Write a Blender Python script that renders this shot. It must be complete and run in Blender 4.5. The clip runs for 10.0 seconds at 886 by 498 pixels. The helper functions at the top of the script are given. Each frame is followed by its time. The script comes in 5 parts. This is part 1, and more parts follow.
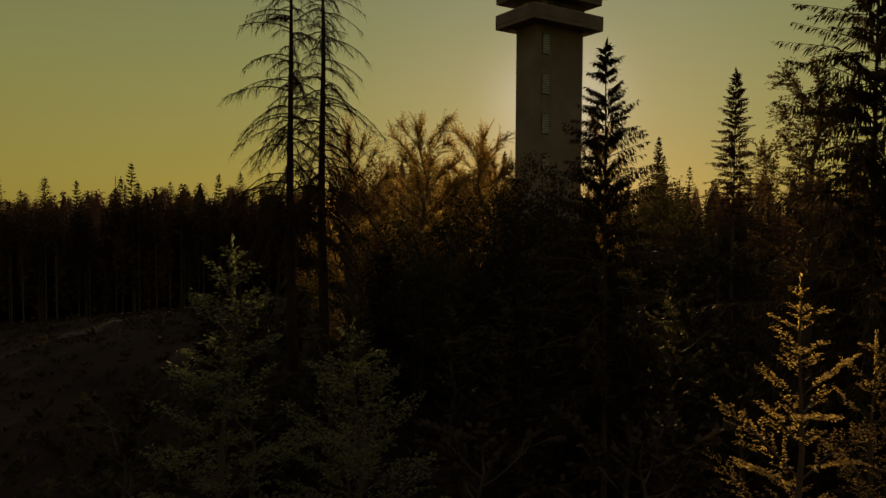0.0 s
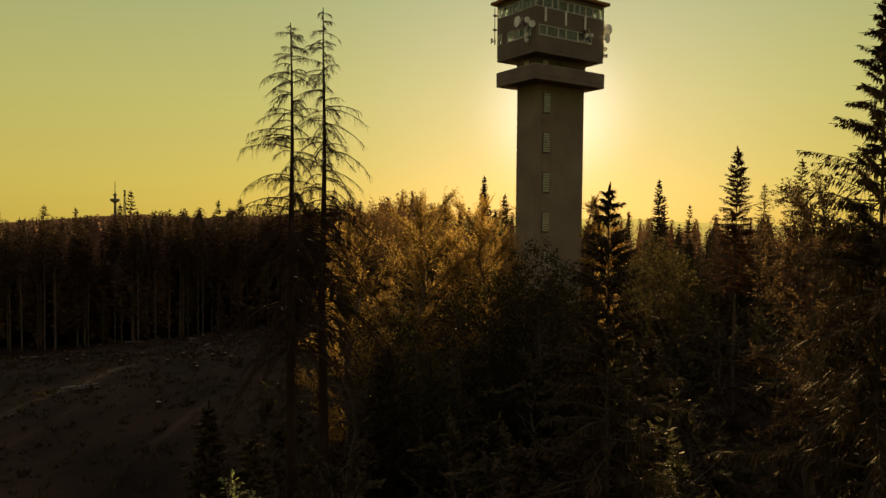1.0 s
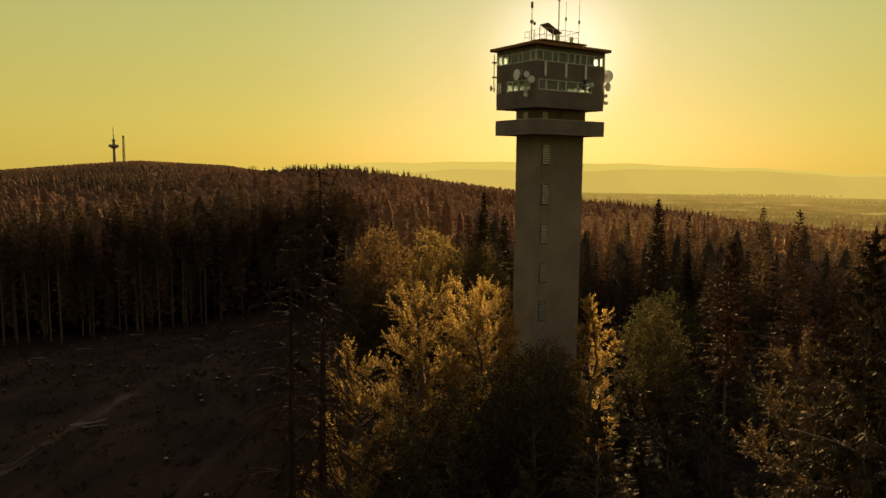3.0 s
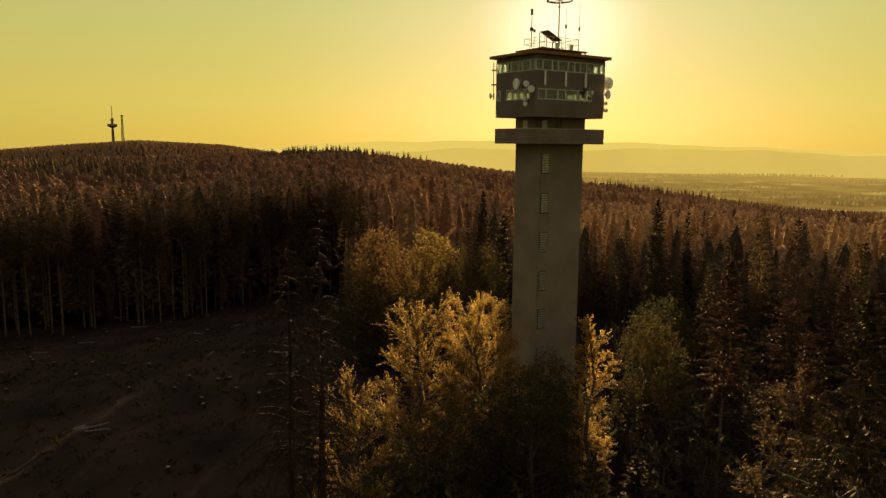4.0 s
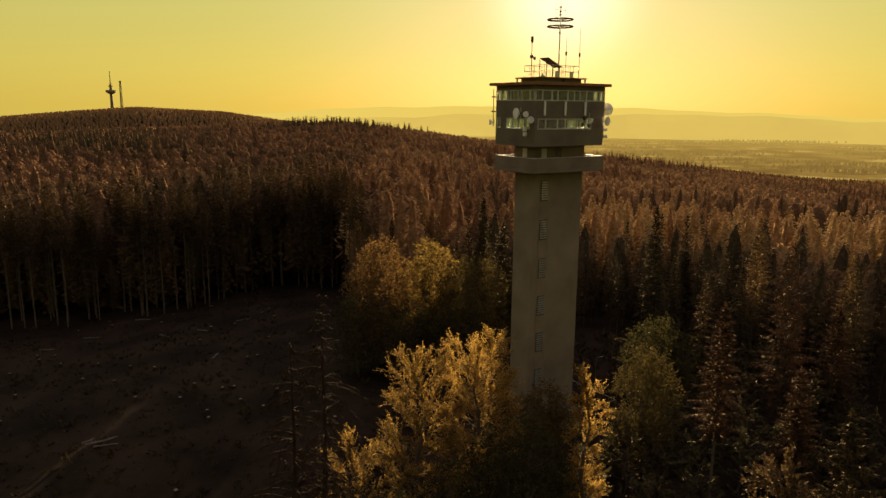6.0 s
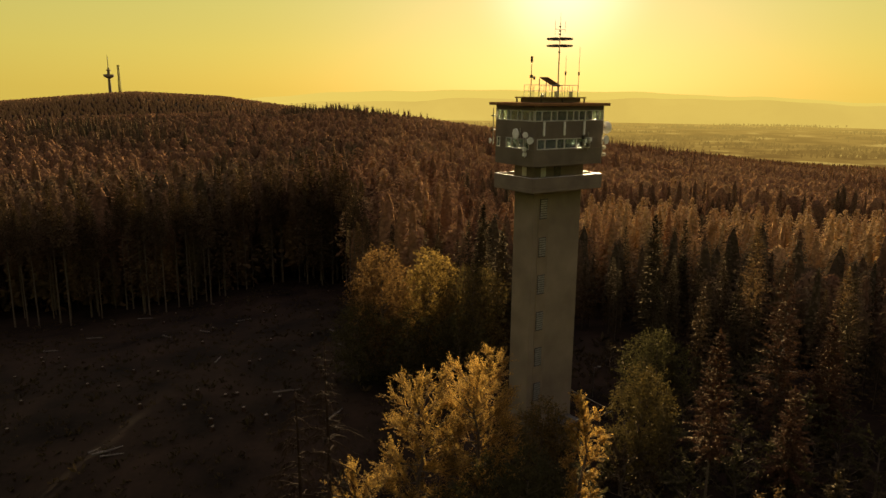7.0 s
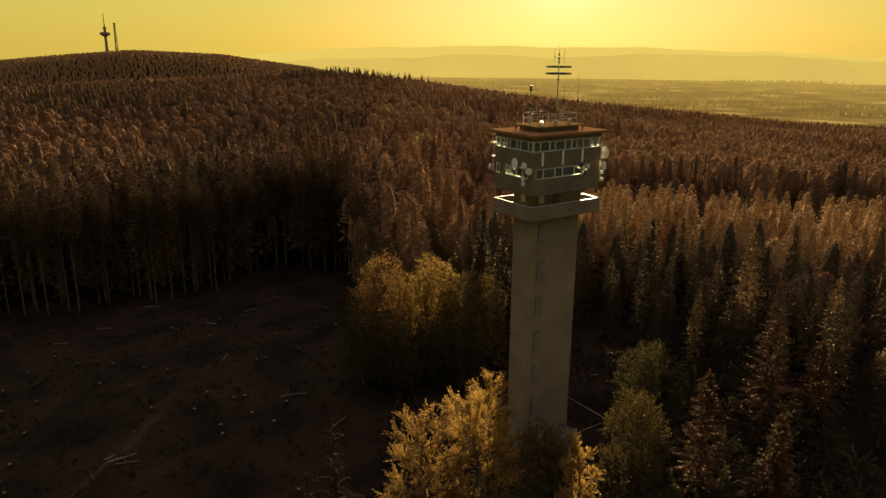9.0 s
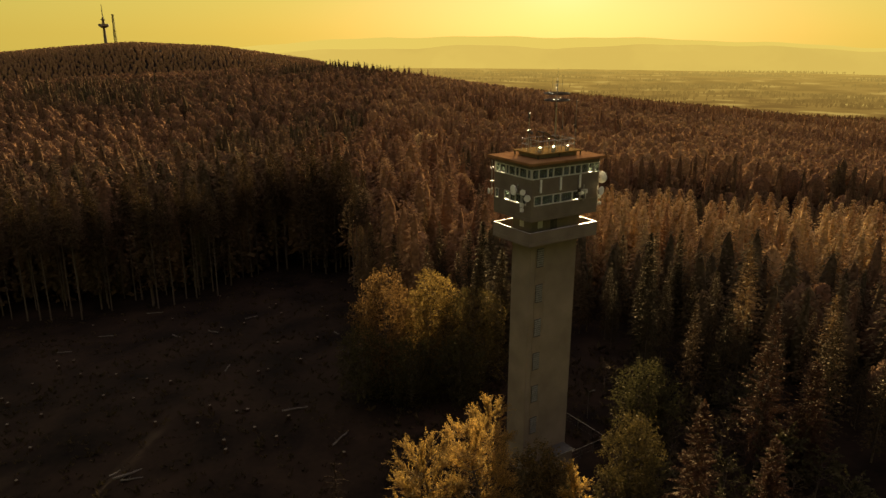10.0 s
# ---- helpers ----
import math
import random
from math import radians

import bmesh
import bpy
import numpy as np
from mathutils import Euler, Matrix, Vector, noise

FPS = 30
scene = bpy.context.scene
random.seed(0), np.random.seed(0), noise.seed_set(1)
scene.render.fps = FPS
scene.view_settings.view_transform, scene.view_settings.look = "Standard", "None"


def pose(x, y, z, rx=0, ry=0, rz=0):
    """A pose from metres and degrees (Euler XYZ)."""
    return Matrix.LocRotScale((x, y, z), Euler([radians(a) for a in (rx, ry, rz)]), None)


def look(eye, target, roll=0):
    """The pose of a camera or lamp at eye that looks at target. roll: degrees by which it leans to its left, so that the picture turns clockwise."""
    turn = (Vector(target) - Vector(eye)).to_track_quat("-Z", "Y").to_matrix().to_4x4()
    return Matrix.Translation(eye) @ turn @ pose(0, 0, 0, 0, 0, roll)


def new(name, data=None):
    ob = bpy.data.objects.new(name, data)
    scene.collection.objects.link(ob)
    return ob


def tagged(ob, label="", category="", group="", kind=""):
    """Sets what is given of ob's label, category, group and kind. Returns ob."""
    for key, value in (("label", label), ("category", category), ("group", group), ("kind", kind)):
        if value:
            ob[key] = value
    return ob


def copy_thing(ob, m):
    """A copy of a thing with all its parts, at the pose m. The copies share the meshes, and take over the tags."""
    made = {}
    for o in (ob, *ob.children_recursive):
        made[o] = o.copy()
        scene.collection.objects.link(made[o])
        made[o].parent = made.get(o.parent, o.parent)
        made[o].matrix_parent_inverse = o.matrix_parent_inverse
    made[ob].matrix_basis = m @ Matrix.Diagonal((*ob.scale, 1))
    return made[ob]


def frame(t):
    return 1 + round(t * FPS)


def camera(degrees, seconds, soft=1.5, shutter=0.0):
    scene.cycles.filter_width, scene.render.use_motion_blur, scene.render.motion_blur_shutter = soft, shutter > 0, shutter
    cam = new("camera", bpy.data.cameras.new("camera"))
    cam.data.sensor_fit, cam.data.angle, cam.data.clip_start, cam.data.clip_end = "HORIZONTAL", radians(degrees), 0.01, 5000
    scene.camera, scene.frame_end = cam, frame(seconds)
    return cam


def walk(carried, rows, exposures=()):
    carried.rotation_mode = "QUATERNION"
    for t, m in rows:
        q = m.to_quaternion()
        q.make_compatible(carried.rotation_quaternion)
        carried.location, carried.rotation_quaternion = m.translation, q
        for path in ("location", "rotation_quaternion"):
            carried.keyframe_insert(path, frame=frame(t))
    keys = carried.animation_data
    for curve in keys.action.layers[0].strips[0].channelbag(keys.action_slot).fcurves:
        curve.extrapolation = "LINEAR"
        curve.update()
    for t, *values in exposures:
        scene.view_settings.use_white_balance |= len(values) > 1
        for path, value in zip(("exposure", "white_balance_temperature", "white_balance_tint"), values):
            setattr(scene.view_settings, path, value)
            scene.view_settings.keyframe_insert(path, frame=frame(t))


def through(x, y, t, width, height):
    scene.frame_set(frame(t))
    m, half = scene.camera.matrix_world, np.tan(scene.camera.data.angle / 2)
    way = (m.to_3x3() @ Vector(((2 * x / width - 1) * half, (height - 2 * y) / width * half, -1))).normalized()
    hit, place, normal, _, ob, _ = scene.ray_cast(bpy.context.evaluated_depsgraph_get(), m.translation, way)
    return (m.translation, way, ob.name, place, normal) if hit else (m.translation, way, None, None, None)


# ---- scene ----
cam = camera(63.6, 10.0)
PATH = [
    (0, (0.534, 3.496, 5.677), (0.539, 5.494, 5.585), 0.3),
    (0.5, (0.494, 3.64, 7.74), (0.499, 5.639, 7.668), 0.2),
    (1, (0.411, 3.921, 10.936), (0.418, 5.919, 10.857), 0.5),
    (1.5, (0.364, 4.134, 14.985), (0.372, 6.129, 14.846), 0.5),
    (2, (0.443, 4.006, 18.195), (0.45, 5.994, 17.979), 0.4),
    (2.5, (0.534, 3.978, 20.037), (0.539, 5.965, 19.808), 0.5),
    (4, (0.64, 4.293, 24.45), (0.645, 6.271, 24.154), 0.5),
    (4.5, (0.724, 4.376, 25.813), (0.727, 6.346, 25.472), 0.5),
    (5, (0.714, 4.432, 27.211), (0.717, 6.398, 26.846), 0.5),
    (5.5, (0.72, 4.499, 28.789), (0.722, 6.464, 28.414), 0.5),
    (7, (0.611, 4.25, 33.914), (0.615, 6.202, 33.479), 0.5),
    (7.5, (0.568, 4.172, 35.561), (0.572, 6.12, 35.109), 0.5),
    (8, (0.596, 4.182, 37.283), (0.599, 6.126, 36.814), 0.5),
    (8.5, (0.604, 4.103, 39.073), (0.605, 6.038, 38.566), 0.4),
    (9, (0.654, 4.031, 40.89), (0.654, 5.954, 40.34), 0.3),
    (9.5, (0.676, 4.09, 42.65), (0.675, 6.008, 42.083), 0.2),
    (10, (0.675, 4.088, 44.421), (0.675, 6.004, 43.846), 0.2),
]
EXPOSURES = [(0.0, 0.36), (0.25, 0.89), (0.5, 1.24), (1.0, 1.4), (2.7, 1.45), (4.0, 1.57), (4.7, 1.58), (5.4, 1.61), (8.5, 1.61), (9.3, 1.58), (10.0, 1.57)]
walk(cam, [(t, look(eye, target, roll)) for t, eye, target, roll in PATH], EXPOSURES)

# ---- light: low evening sun behind the tower, hazy yellow sky ----
SUN_AZ, SUN_EL = radians(9.1), radians(8.6)
sun_dir = Vector((math.sin(SUN_AZ) * math.cos(SUN_EL), math.cos(SUN_AZ) * math.cos(SUN_EL), math.sin(SUN_EL)))
world = bpy.data.worlds.new("evening_sky")
world.use_nodes = True
scene.world = world
wn, wl = world.node_tree.nodes, world.node_tree.links
wn.clear()
w_out, w_bg, w_sky, w_co, w_sep = (wn.new(k) for k in ("ShaderNodeOutputWorld", "ShaderNodeBackground", "ShaderNodeTexSky", "ShaderNodeTexCoord", "ShaderNodeSeparateXYZ"))
w_sky.sky_type, w_sky.sun_disc = "NISHITA", False
w_sky.sun_elevation, w_sky.sun_rotation = SUN_EL, SUN_AZ
w_sky.altitude, w_sky.air_density, w_sky.dust_density, w_sky.ozone_density = 500, 1.0, 1.5, 1.0


def w_mix(blend, fac, a, b):
    n = wn.new("ShaderNodeMixRGB")
    n.blend_type = blend
    for k, v in ((0, fac), (1, a), (2, b)):
        if isinstance(v, bpy.types.NodeSocket):
            wl.new(v, n.inputs[k])
        else:
            n.inputs[k].default_value = v
    return n.outputs[0]


# evening haze: warm at the horizon, greenish higher up, dim away from the sun
wl.new(w_co.outputs["Generated"], w_sep.inputs[0])
w_ramp = wn.new("ShaderNodeValToRGB")
stops = ((0.0, (0.65, 0.485, 0.08)), (0.05, (0.65, 0.525, 0.10)), (0.16, (0.56, 0.525, 0.15)), (0.34, (0.38, 0.44, 0.21)), (0.7, (0.72, 0.58, 0.62)), (1.0, (0.72, 0.58, 0.62)))
while len(w_ramp.color_ramp.elements) < len(stops):
    w_ramp.color_ramp.elements.new(0.5)
for e, (p, c) in zip(w_ramp.color_ramp.elements, stops):
    e.position, e.color = p, (*c, 1)
wl.new(w_sep.outputs["Z"], w_ramp.inputs["Fac"])
w_dot = wn.new("ShaderNodeVectorMath")
w_dot.operation = "DOT_PRODUCT"
w_dot.inputs[1].default_value = sun_dir
wl.new(w_co.outputs["Generated"], w_dot.inputs[0])
w_side = wn.new("ShaderNodeMapRange")
w_side.inputs["From Min"].default_value, w_side.inputs["From Max"].default_value = -0.2, 0.95
w_side.inputs["To Min"].default_value, w_side.inputs["To Max"].default_value = 0.5, 1.0
wl.new(w_dot.outputs["Value"], w_side.inputs["Value"])
w_haze = w_mix("MULTIPLY", 1.0, w_ramp.outputs[0], w_side.outputs[0])
# aureole round the sun
w_near = wn.new("ShaderNodeMapRange")
w_near.inputs["From Min"].default_value, w_near.inputs["From Max"].default_value = 0.88, 1.0
wl.new(w_dot.outputs["Value"], w_near.inputs["Value"])
w_pow = wn.new("ShaderNodeMath")
w_pow.operation, w_pow.inputs[1].default_value = "POWER", 3.0
wl.new(w_near.outputs[0], w_pow.inputs[0])
w_glow = w_mix("MULTIPLY", 1.0, w_pow.outputs[0], (0.085, 0.075, 0.12, 1))
w_haze = w_mix("ADD", 1.0, w_haze, w_glow)
w_core = wn.new("ShaderNodeMapRange")
w_core.inputs["From Min"].default_value, w_core.inputs["From Max"].default_value = math.cos(radians(9)), 1.0
wl.new(w_dot.outputs["Value"], w_core.inputs["Value"])
w_tight = wn.new("ShaderNodeMath")
w_tight.operation, w_tight.inputs[1].default_value = "POWER", 3.5
wl.new(w_core.outputs[0], w_tight.inputs[0])
w_haze = w_mix("ADD", 1.0, w_haze, w_mix("MULTIPLY", 1.0, w_tight.outputs[0], (0.42, 0.38, 0.42, 1)))
w_clear = w_mix("MULTIPLY", 1.0, w_sky.outputs[0], (0.10, 0.075, 0.045, 1))
wl.new(w_mix("MIX", 0.92, w_clear, w_haze), w_bg.inputs["Color"])
w_bg.inputs["Strength"].default_value = 0.37
wl.new(w_bg.outputs[0], w_out.inputs["Surface"])

sun = new("sun", bpy.data.lights.new("sun", "SUN"))
sun.data.energy, sun.data.angle, sun.data.color = 5.0, radians(0.6), (1.0, 0.74, 0.40)
sun.matrix_world = look(sun_dir * 100, (0, 0, 0))

# ---- materials ----
def material(name):
    m = bpy.data.materials.new(name)
    m.use_nodes = True
    m.node_tree.nodes.clear()
    return m, m.node_tree.nodes, m.node_tree.links


def ramp_between(nt, fac, stops):
    r = nt.new("ShaderNodeValToRGB")
    while len(r.color_ramp.elements) < len(stops):
        r.color_ramp.elements.new(0.5)
    for e, (p, c) in zip(r.color_ramp.elements, stops):
        e.position, e.color = p, (*c, 1)
    return r


def surface(name, low, high, rough=0.8, metal=0.0, scale=2.0, fine=30.0, bump=0.3, spec=0.3):
    """A solid surface with stains at one scale, grain at another and fine relief."""
    m, n, l = material(name)
    out, bsdf = n.new("ShaderNodeOutputMaterial"), n.new("ShaderNodeBsdfPrincipled")
    co = n.new("ShaderNodeTexCoord")
    big, small = n.new("ShaderNodeTexNoise"), n.new("ShaderNodeTexNoise")
    big.inputs["Scale"].default_value, big.inputs["Detail"].default_value = scale, 5
    small.inputs["Scale"].default_value, small.inputs["Detail"].default_value = fine, 3
    mix = n.new("ShaderNodeMath")
    mix.operation = "MULTIPLY_ADD"
    mix.inputs[1].default_value = 0.35
    ramp = ramp_between(n, None, ((0.45, low), (0.9, high)))
    bmp = n.new("ShaderNodeBump")
    bmp.inputs["Strength"].default_value, bmp.inputs["Distance"].default_value = bump, 0.02
    l.new(co.outputs["Object"], big.inputs["Vector"])
    l.new(co.outputs["Object"], small.inputs["Vector"])
    l.new(small.outputs["Fac"], mix.inputs[0])
    l.new(big.outputs["Fac"], mix.inputs[2])
    l.new(mix.outputs[0], ramp.inputs["Fac"])
    l.new(ramp.outputs[0], bsdf.inputs["Base Color"])
    l.new(small.outputs["Fac"], bmp.inputs["Height"])
    l.new(bmp.outputs[0], bsdf.inputs["Normal"])
    bsdf.inputs["Roughness"].default_value, bsdf.inputs["Metallic"].default_value = rough, metal
    bsdf.inputs["Specular IOR Level"].default_value = spec
    l.new(bsdf.outputs[0], out.inputs["Surface"])
    return m


def foliage(name, stops, through=0.5, gain=1.0, gloss=0.02):
    """Leaves or needles: each island takes its own tone; light shines through them."""
    m, n, l = material(name)
    out = n.new("ShaderNodeOutputMaterial")
    geo, obj = n.new("ShaderNodeNewGeometry"), n.new("ShaderNodeObjectInfo")
    add = n.new("ShaderNodeMath")
    add.operation = "MULTIPLY_ADD"
    add.inputs[1].default_value = 0.3
    sub = n.new("ShaderNodeMath")
    sub.operation = "MULTIPLY"
    sub.inputs[1].default_value = 0.7
    ramp = ramp_between(n, None, stops)
    dif, tra, glo = n.new("ShaderNodeBsdfDiffuse"), n.new("ShaderNodeBsdfTranslucent"), n.new("ShaderNodeBsdfGlossy")
    bright = n.new("ShaderNodeMixRGB")
    bright.blend_type = "MULTIPLY"
    bright.inputs["Fac"].default_value = 1
    bright.inputs["Color2"].default_value = (gain, gain, gain * 0.8, 1)
    mix, mix2 = n.new("ShaderNodeMixShader"), n.new("ShaderNodeMixShader")
    mix.inputs[0].default_value, mix2.inputs[0].default_value = through, gloss
    glo.inputs["Roughness"].default_value = 0.45
    glo.inputs["Color"].default_value = (0.5, 0.42, 0.28, 1)
    l.new(geo.outputs["Random Per Island"], sub.inputs[0])
    l.new(obj.outputs["Random"], add.inputs[0])
    l.new(sub.outputs[0], add.inputs[2])
    l.new(add.outputs[0], ramp.inputs["Fac"])
    l.new(ramp.outputs[0], dif.inputs["Color"])
    l.new(ramp.outputs[0], bright.inputs["Color1"])
    l.new(bright.outputs[0], tra.inputs["Color"])
    l.new(dif.outputs[0], mix.inputs[1])
    l.new(tra.outputs[0], mix.inputs[2])
    l.new(mix.outputs[0], mix2.inputs[1])
    l.new(glo.outputs[0], mix2.inputs[2])
    l.new(mix2.outputs[0], out.inputs["Surface"])
    return m


def woods(name, stops, through=0.3):
    """Far trees: each tree's tone, light and haze included, is stored with its faces."""
    m, n, l = material(name)
    out, att = n.new("ShaderNodeOutputMaterial"), n.new("ShaderNodeAttribute")
    att.attribute_name = "tone"
    geo, add = n.new("ShaderNodeNewGeometry"), n.new("ShaderNodeMath")
    add.operation = "MULTIPLY_ADD"
    add.inputs[1].default_value = 0.08
    ramp = ramp_between(n, None, stops)
    dif, tra, mix = n.new("ShaderNodeBsdfDiffuse"), n.new("ShaderNodeBsdfTranslucent"), n.new("ShaderNodeMixShader")
    mix.inputs[0].default_value = through
    co, tex, mottle = n.new("ShaderNodeTexCoord"), n.new("ShaderNodeTexNoise"), n.new("ShaderNodeMixRGB")
    tex.inputs["Scale"].default_value, tex.inputs["Detail"].default_value = 1.5, 5
    mottle.blend_type = "MULTIPLY"
    mottle.inputs["Fac"].default_value = 1
    spread = ramp_between(n, None, ((0.36, (0.66, 0.66, 0.66)), (0.64, (1.25, 1.22, 1.18))))
    l.new(co.outputs["Object"], tex.inputs["Vector"])
    l.new(tex.outputs["Fac"], spread.inputs["Fac"])
    l.new(ramp.outputs[0], mottle.inputs["Color1"])
    l.new(spread.outputs[0], mottle.inputs["Color2"])
    l.new(geo.outputs["Random Per Island"], add.inputs[0])
    l.new(att.outputs["Fac"], add.inputs[2])
    l.new(add.outputs[0], ramp.inputs["Fac"])
    l.new(mottle.outputs[0], dif.inputs["Color"])
    l.new(mottle.outputs[0], tra.inputs["Color"])
    l.new(dif.outputs[0], mix.inputs[1])
    l.new(tra.outputs[0], mix.inputs[2])
    l.new(mix.outputs[0], out.inputs["Surface"])
    return m


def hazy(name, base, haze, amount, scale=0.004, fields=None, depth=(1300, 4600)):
    """Distance, its kilometres of bright evening air painted in as emission, denser further out."""
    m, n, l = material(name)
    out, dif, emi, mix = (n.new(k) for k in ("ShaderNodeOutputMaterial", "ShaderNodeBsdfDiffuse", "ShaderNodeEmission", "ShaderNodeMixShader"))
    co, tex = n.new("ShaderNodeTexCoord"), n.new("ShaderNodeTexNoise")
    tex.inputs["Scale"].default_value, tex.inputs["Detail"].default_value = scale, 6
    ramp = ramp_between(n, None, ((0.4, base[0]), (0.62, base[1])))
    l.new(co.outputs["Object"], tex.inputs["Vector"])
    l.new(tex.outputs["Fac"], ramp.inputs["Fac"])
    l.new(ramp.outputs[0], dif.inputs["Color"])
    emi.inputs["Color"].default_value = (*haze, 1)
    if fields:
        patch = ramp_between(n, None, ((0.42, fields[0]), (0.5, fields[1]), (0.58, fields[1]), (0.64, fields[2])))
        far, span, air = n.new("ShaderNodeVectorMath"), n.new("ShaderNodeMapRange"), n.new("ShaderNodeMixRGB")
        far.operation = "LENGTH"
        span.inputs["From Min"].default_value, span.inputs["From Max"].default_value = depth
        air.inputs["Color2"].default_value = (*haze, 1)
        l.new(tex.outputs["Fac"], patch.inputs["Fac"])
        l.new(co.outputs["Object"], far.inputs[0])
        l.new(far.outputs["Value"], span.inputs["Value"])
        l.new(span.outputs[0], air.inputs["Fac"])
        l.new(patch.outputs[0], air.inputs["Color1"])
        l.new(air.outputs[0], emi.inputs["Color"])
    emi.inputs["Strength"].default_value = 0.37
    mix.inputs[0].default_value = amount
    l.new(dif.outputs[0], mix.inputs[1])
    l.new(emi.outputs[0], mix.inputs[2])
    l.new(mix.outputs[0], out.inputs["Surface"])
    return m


def pane_glass(name, tint):
    m, n, l = material(name)
    out, bsdf = n.new("ShaderNodeOutputMaterial"), n.new("ShaderNodeBsdfPrincipled")
    bsdf.inputs["Base Color"].default_value = (*tint, 1)
    bsdf.inputs["Roughness"].default_value = 0.06
    bsdf.inputs["Transmission Weight"].default_value = 0.85
    bsdf.inputs["IOR"].default_value = 1.45
    l.new(bsdf.outputs[0], out.inputs["Surface"])
    return m


CONCRETE = surface("shaft_concrete", (0.163, 0.126, 0.0898), (0.253, 0.2, 0.146), 0.9, scale=0.35, fine=14, bump=0.25)
CLADDING = surface("brown_cladding", (0.118, 0.093, 0.07), (0.178, 0.142, 0.105), 0.75, scale=0.6, fine=20, bump=0.15)
PARAPET = surface("grey_parapet", (0.14, 0.108, 0.084), (0.21, 0.168, 0.128), 0.85, scale=0.6, fine=18, bump=0.2)
ROOFING = surface("roof_felt", (0.19, 0.095, 0.042), (0.29, 0.155, 0.068), 0.97, scale=1.2, fine=25, spec=0.0)
WHITE_FRAME = surface("white_frame", (0.42, 0.4, 0.35), (0.56, 0.54, 0.48), 0.45, scale=1.0, fine=30, bump=0.05)
DISH_WHITE = surface("dish_paint", (0.66, 0.648, 0.576), (0.84, 0.828, 0.756), 0.5, scale=1.5, fine=30, bump=0.05)
STEEL = surface("galvanised_steel", (0.35, 0.34, 0.32), (0.55, 0.54, 0.50), 0.28, 0.9, scale=3, fine=40, bump=0.1)
DARK_METAL = surface("dark_metal", (0.052, 0.0455, 0.039), (0.117, 0.104, 0.091), 0.5, 0.6, scale=3, fine=40, bump=0.1)
LOUVRE = surface("louvre_glass", (0.28, 0.272, 0.253), (0.38, 0.37, 0.345), 0.25, 0.4, scale=2, fine=30, bump=0.03)
STRIP = surface("strip_concrete", (0.162, 0.125, 0.0874), (0.25, 0.193, 0.137), 0.9, scale=0.5, fine=14, bump=0.2)
# golden base colour holds the sun's glint on the grating
DECK = surface("sun_gold_grating", (0.14, 0.085, 0.03), (0.3, 0.19, 0.07), 0.95, 0.0, scale=3, fine=30, bump=0.6, spec=0.0)
# near-black base colour stands for the rooms' lack of light
INTERIOR = surface("unlit_interior", (0.04, 0.032, 0.0256), (0.08, 0.064, 0.0512), 0.9, scale=1.5, fine=12)
RAIL = surface("weathered_rail", (0.166, 0.146, 0.114), (0.27, 0.239, 0.187), 0.6, 0.3, scale=2, fine=20, bump=0.1)
RECESS = surface("recess_shade", (0.056, 0.048, 0.0416), (0.096, 0.08, 0.072), 0.9, scale=2, fine=20)
GLASS = pane_glass("window_glass", (0.42, 0.5, 0.44))
MAST_PAINT = surface("faded_mast_paint", (0.03, 0.016, 0.011), (0.055, 0.029, 0.02), 0.8, scale=0.3, fine=4)
BITUMEN = surface("bitumen_roof", (0.042, 0.0392, 0.035), (0.084, 0.077, 0.07), 0.9, scale=1.0, fine=16)
BARK = surface("spruce_bark", (0.0544, 0.0392, 0.0283), (0.12, 0.087, 0.0598), 0.95, scale=1.5, fine=12, bump=0.8)
DEAD_WOOD = surface("dead_wood", (0.022, 0.0135, 0.0085), (0.05, 0.031, 0.02), 0.95, scale=1.5, fine=14, bump=0.6, spec=0.05)
PALE_WOOD = surface("weathered_log", (0.0702, 0.0585, 0.0468), (0.148, 0.129, 0.106), 0.9, scale=2.0, fine=14, bump=0.5)
CUT_WOOD = surface("sawn_wood", (0.11, 0.088, 0.062), (0.19, 0.155, 0.11), 0.8, scale=3.0, fine=20, bump=0.3)
GROUND = surface("forest_soil", (0.006, 0.0042, 0.0032), (0.028, 0.0175, 0.011), 0.97, scale=0.11, fine=1.3, bump=1.0, spec=0.05)
SPRUCE = foliage("spruce_needles", ((0.0, (0.0165, 0.0155, 0.008)), (0.6, (0.036, 0.026, 0.0125)), (1.0, (0.075, 0.046, 0.02))), 0.13)
LARCH = foliage("larch_needles", ((0.0, (0.0701, 0.0486, 0.0243)), (0.6, (0.131, 0.0823, 0.0393)), (1.0, (0.165, 0.092, 0.044))), 0.32, 1.1)
RED_LARCH = foliage("red_larch_needles", ((0.0, (0.024, 0.0115, 0.007)), (0.6, (0.045, 0.021, 0.0125)), (1.0, (0.072, 0.034, 0.019))), 0.3, 1.1)
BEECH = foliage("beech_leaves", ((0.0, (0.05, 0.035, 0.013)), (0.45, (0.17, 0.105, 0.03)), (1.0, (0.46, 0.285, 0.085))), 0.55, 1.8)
COPPER = foliage("copper_leaves", ((0.0, (0.214, 0.137, 0.039)), (0.5, (0.39, 0.244, 0.0683)), (1.0, (0.566, 0.39, 0.117))), 0.55, 1.5)
BEECH_GREEN = foliage("green_beech_leaves", ((0.0, (0.04, 0.033, 0.015)), (0.6, (0.078, 0.057, 0.022)), (1.0, (0.2, 0.122, 0.038))), 0.27, 1.25)
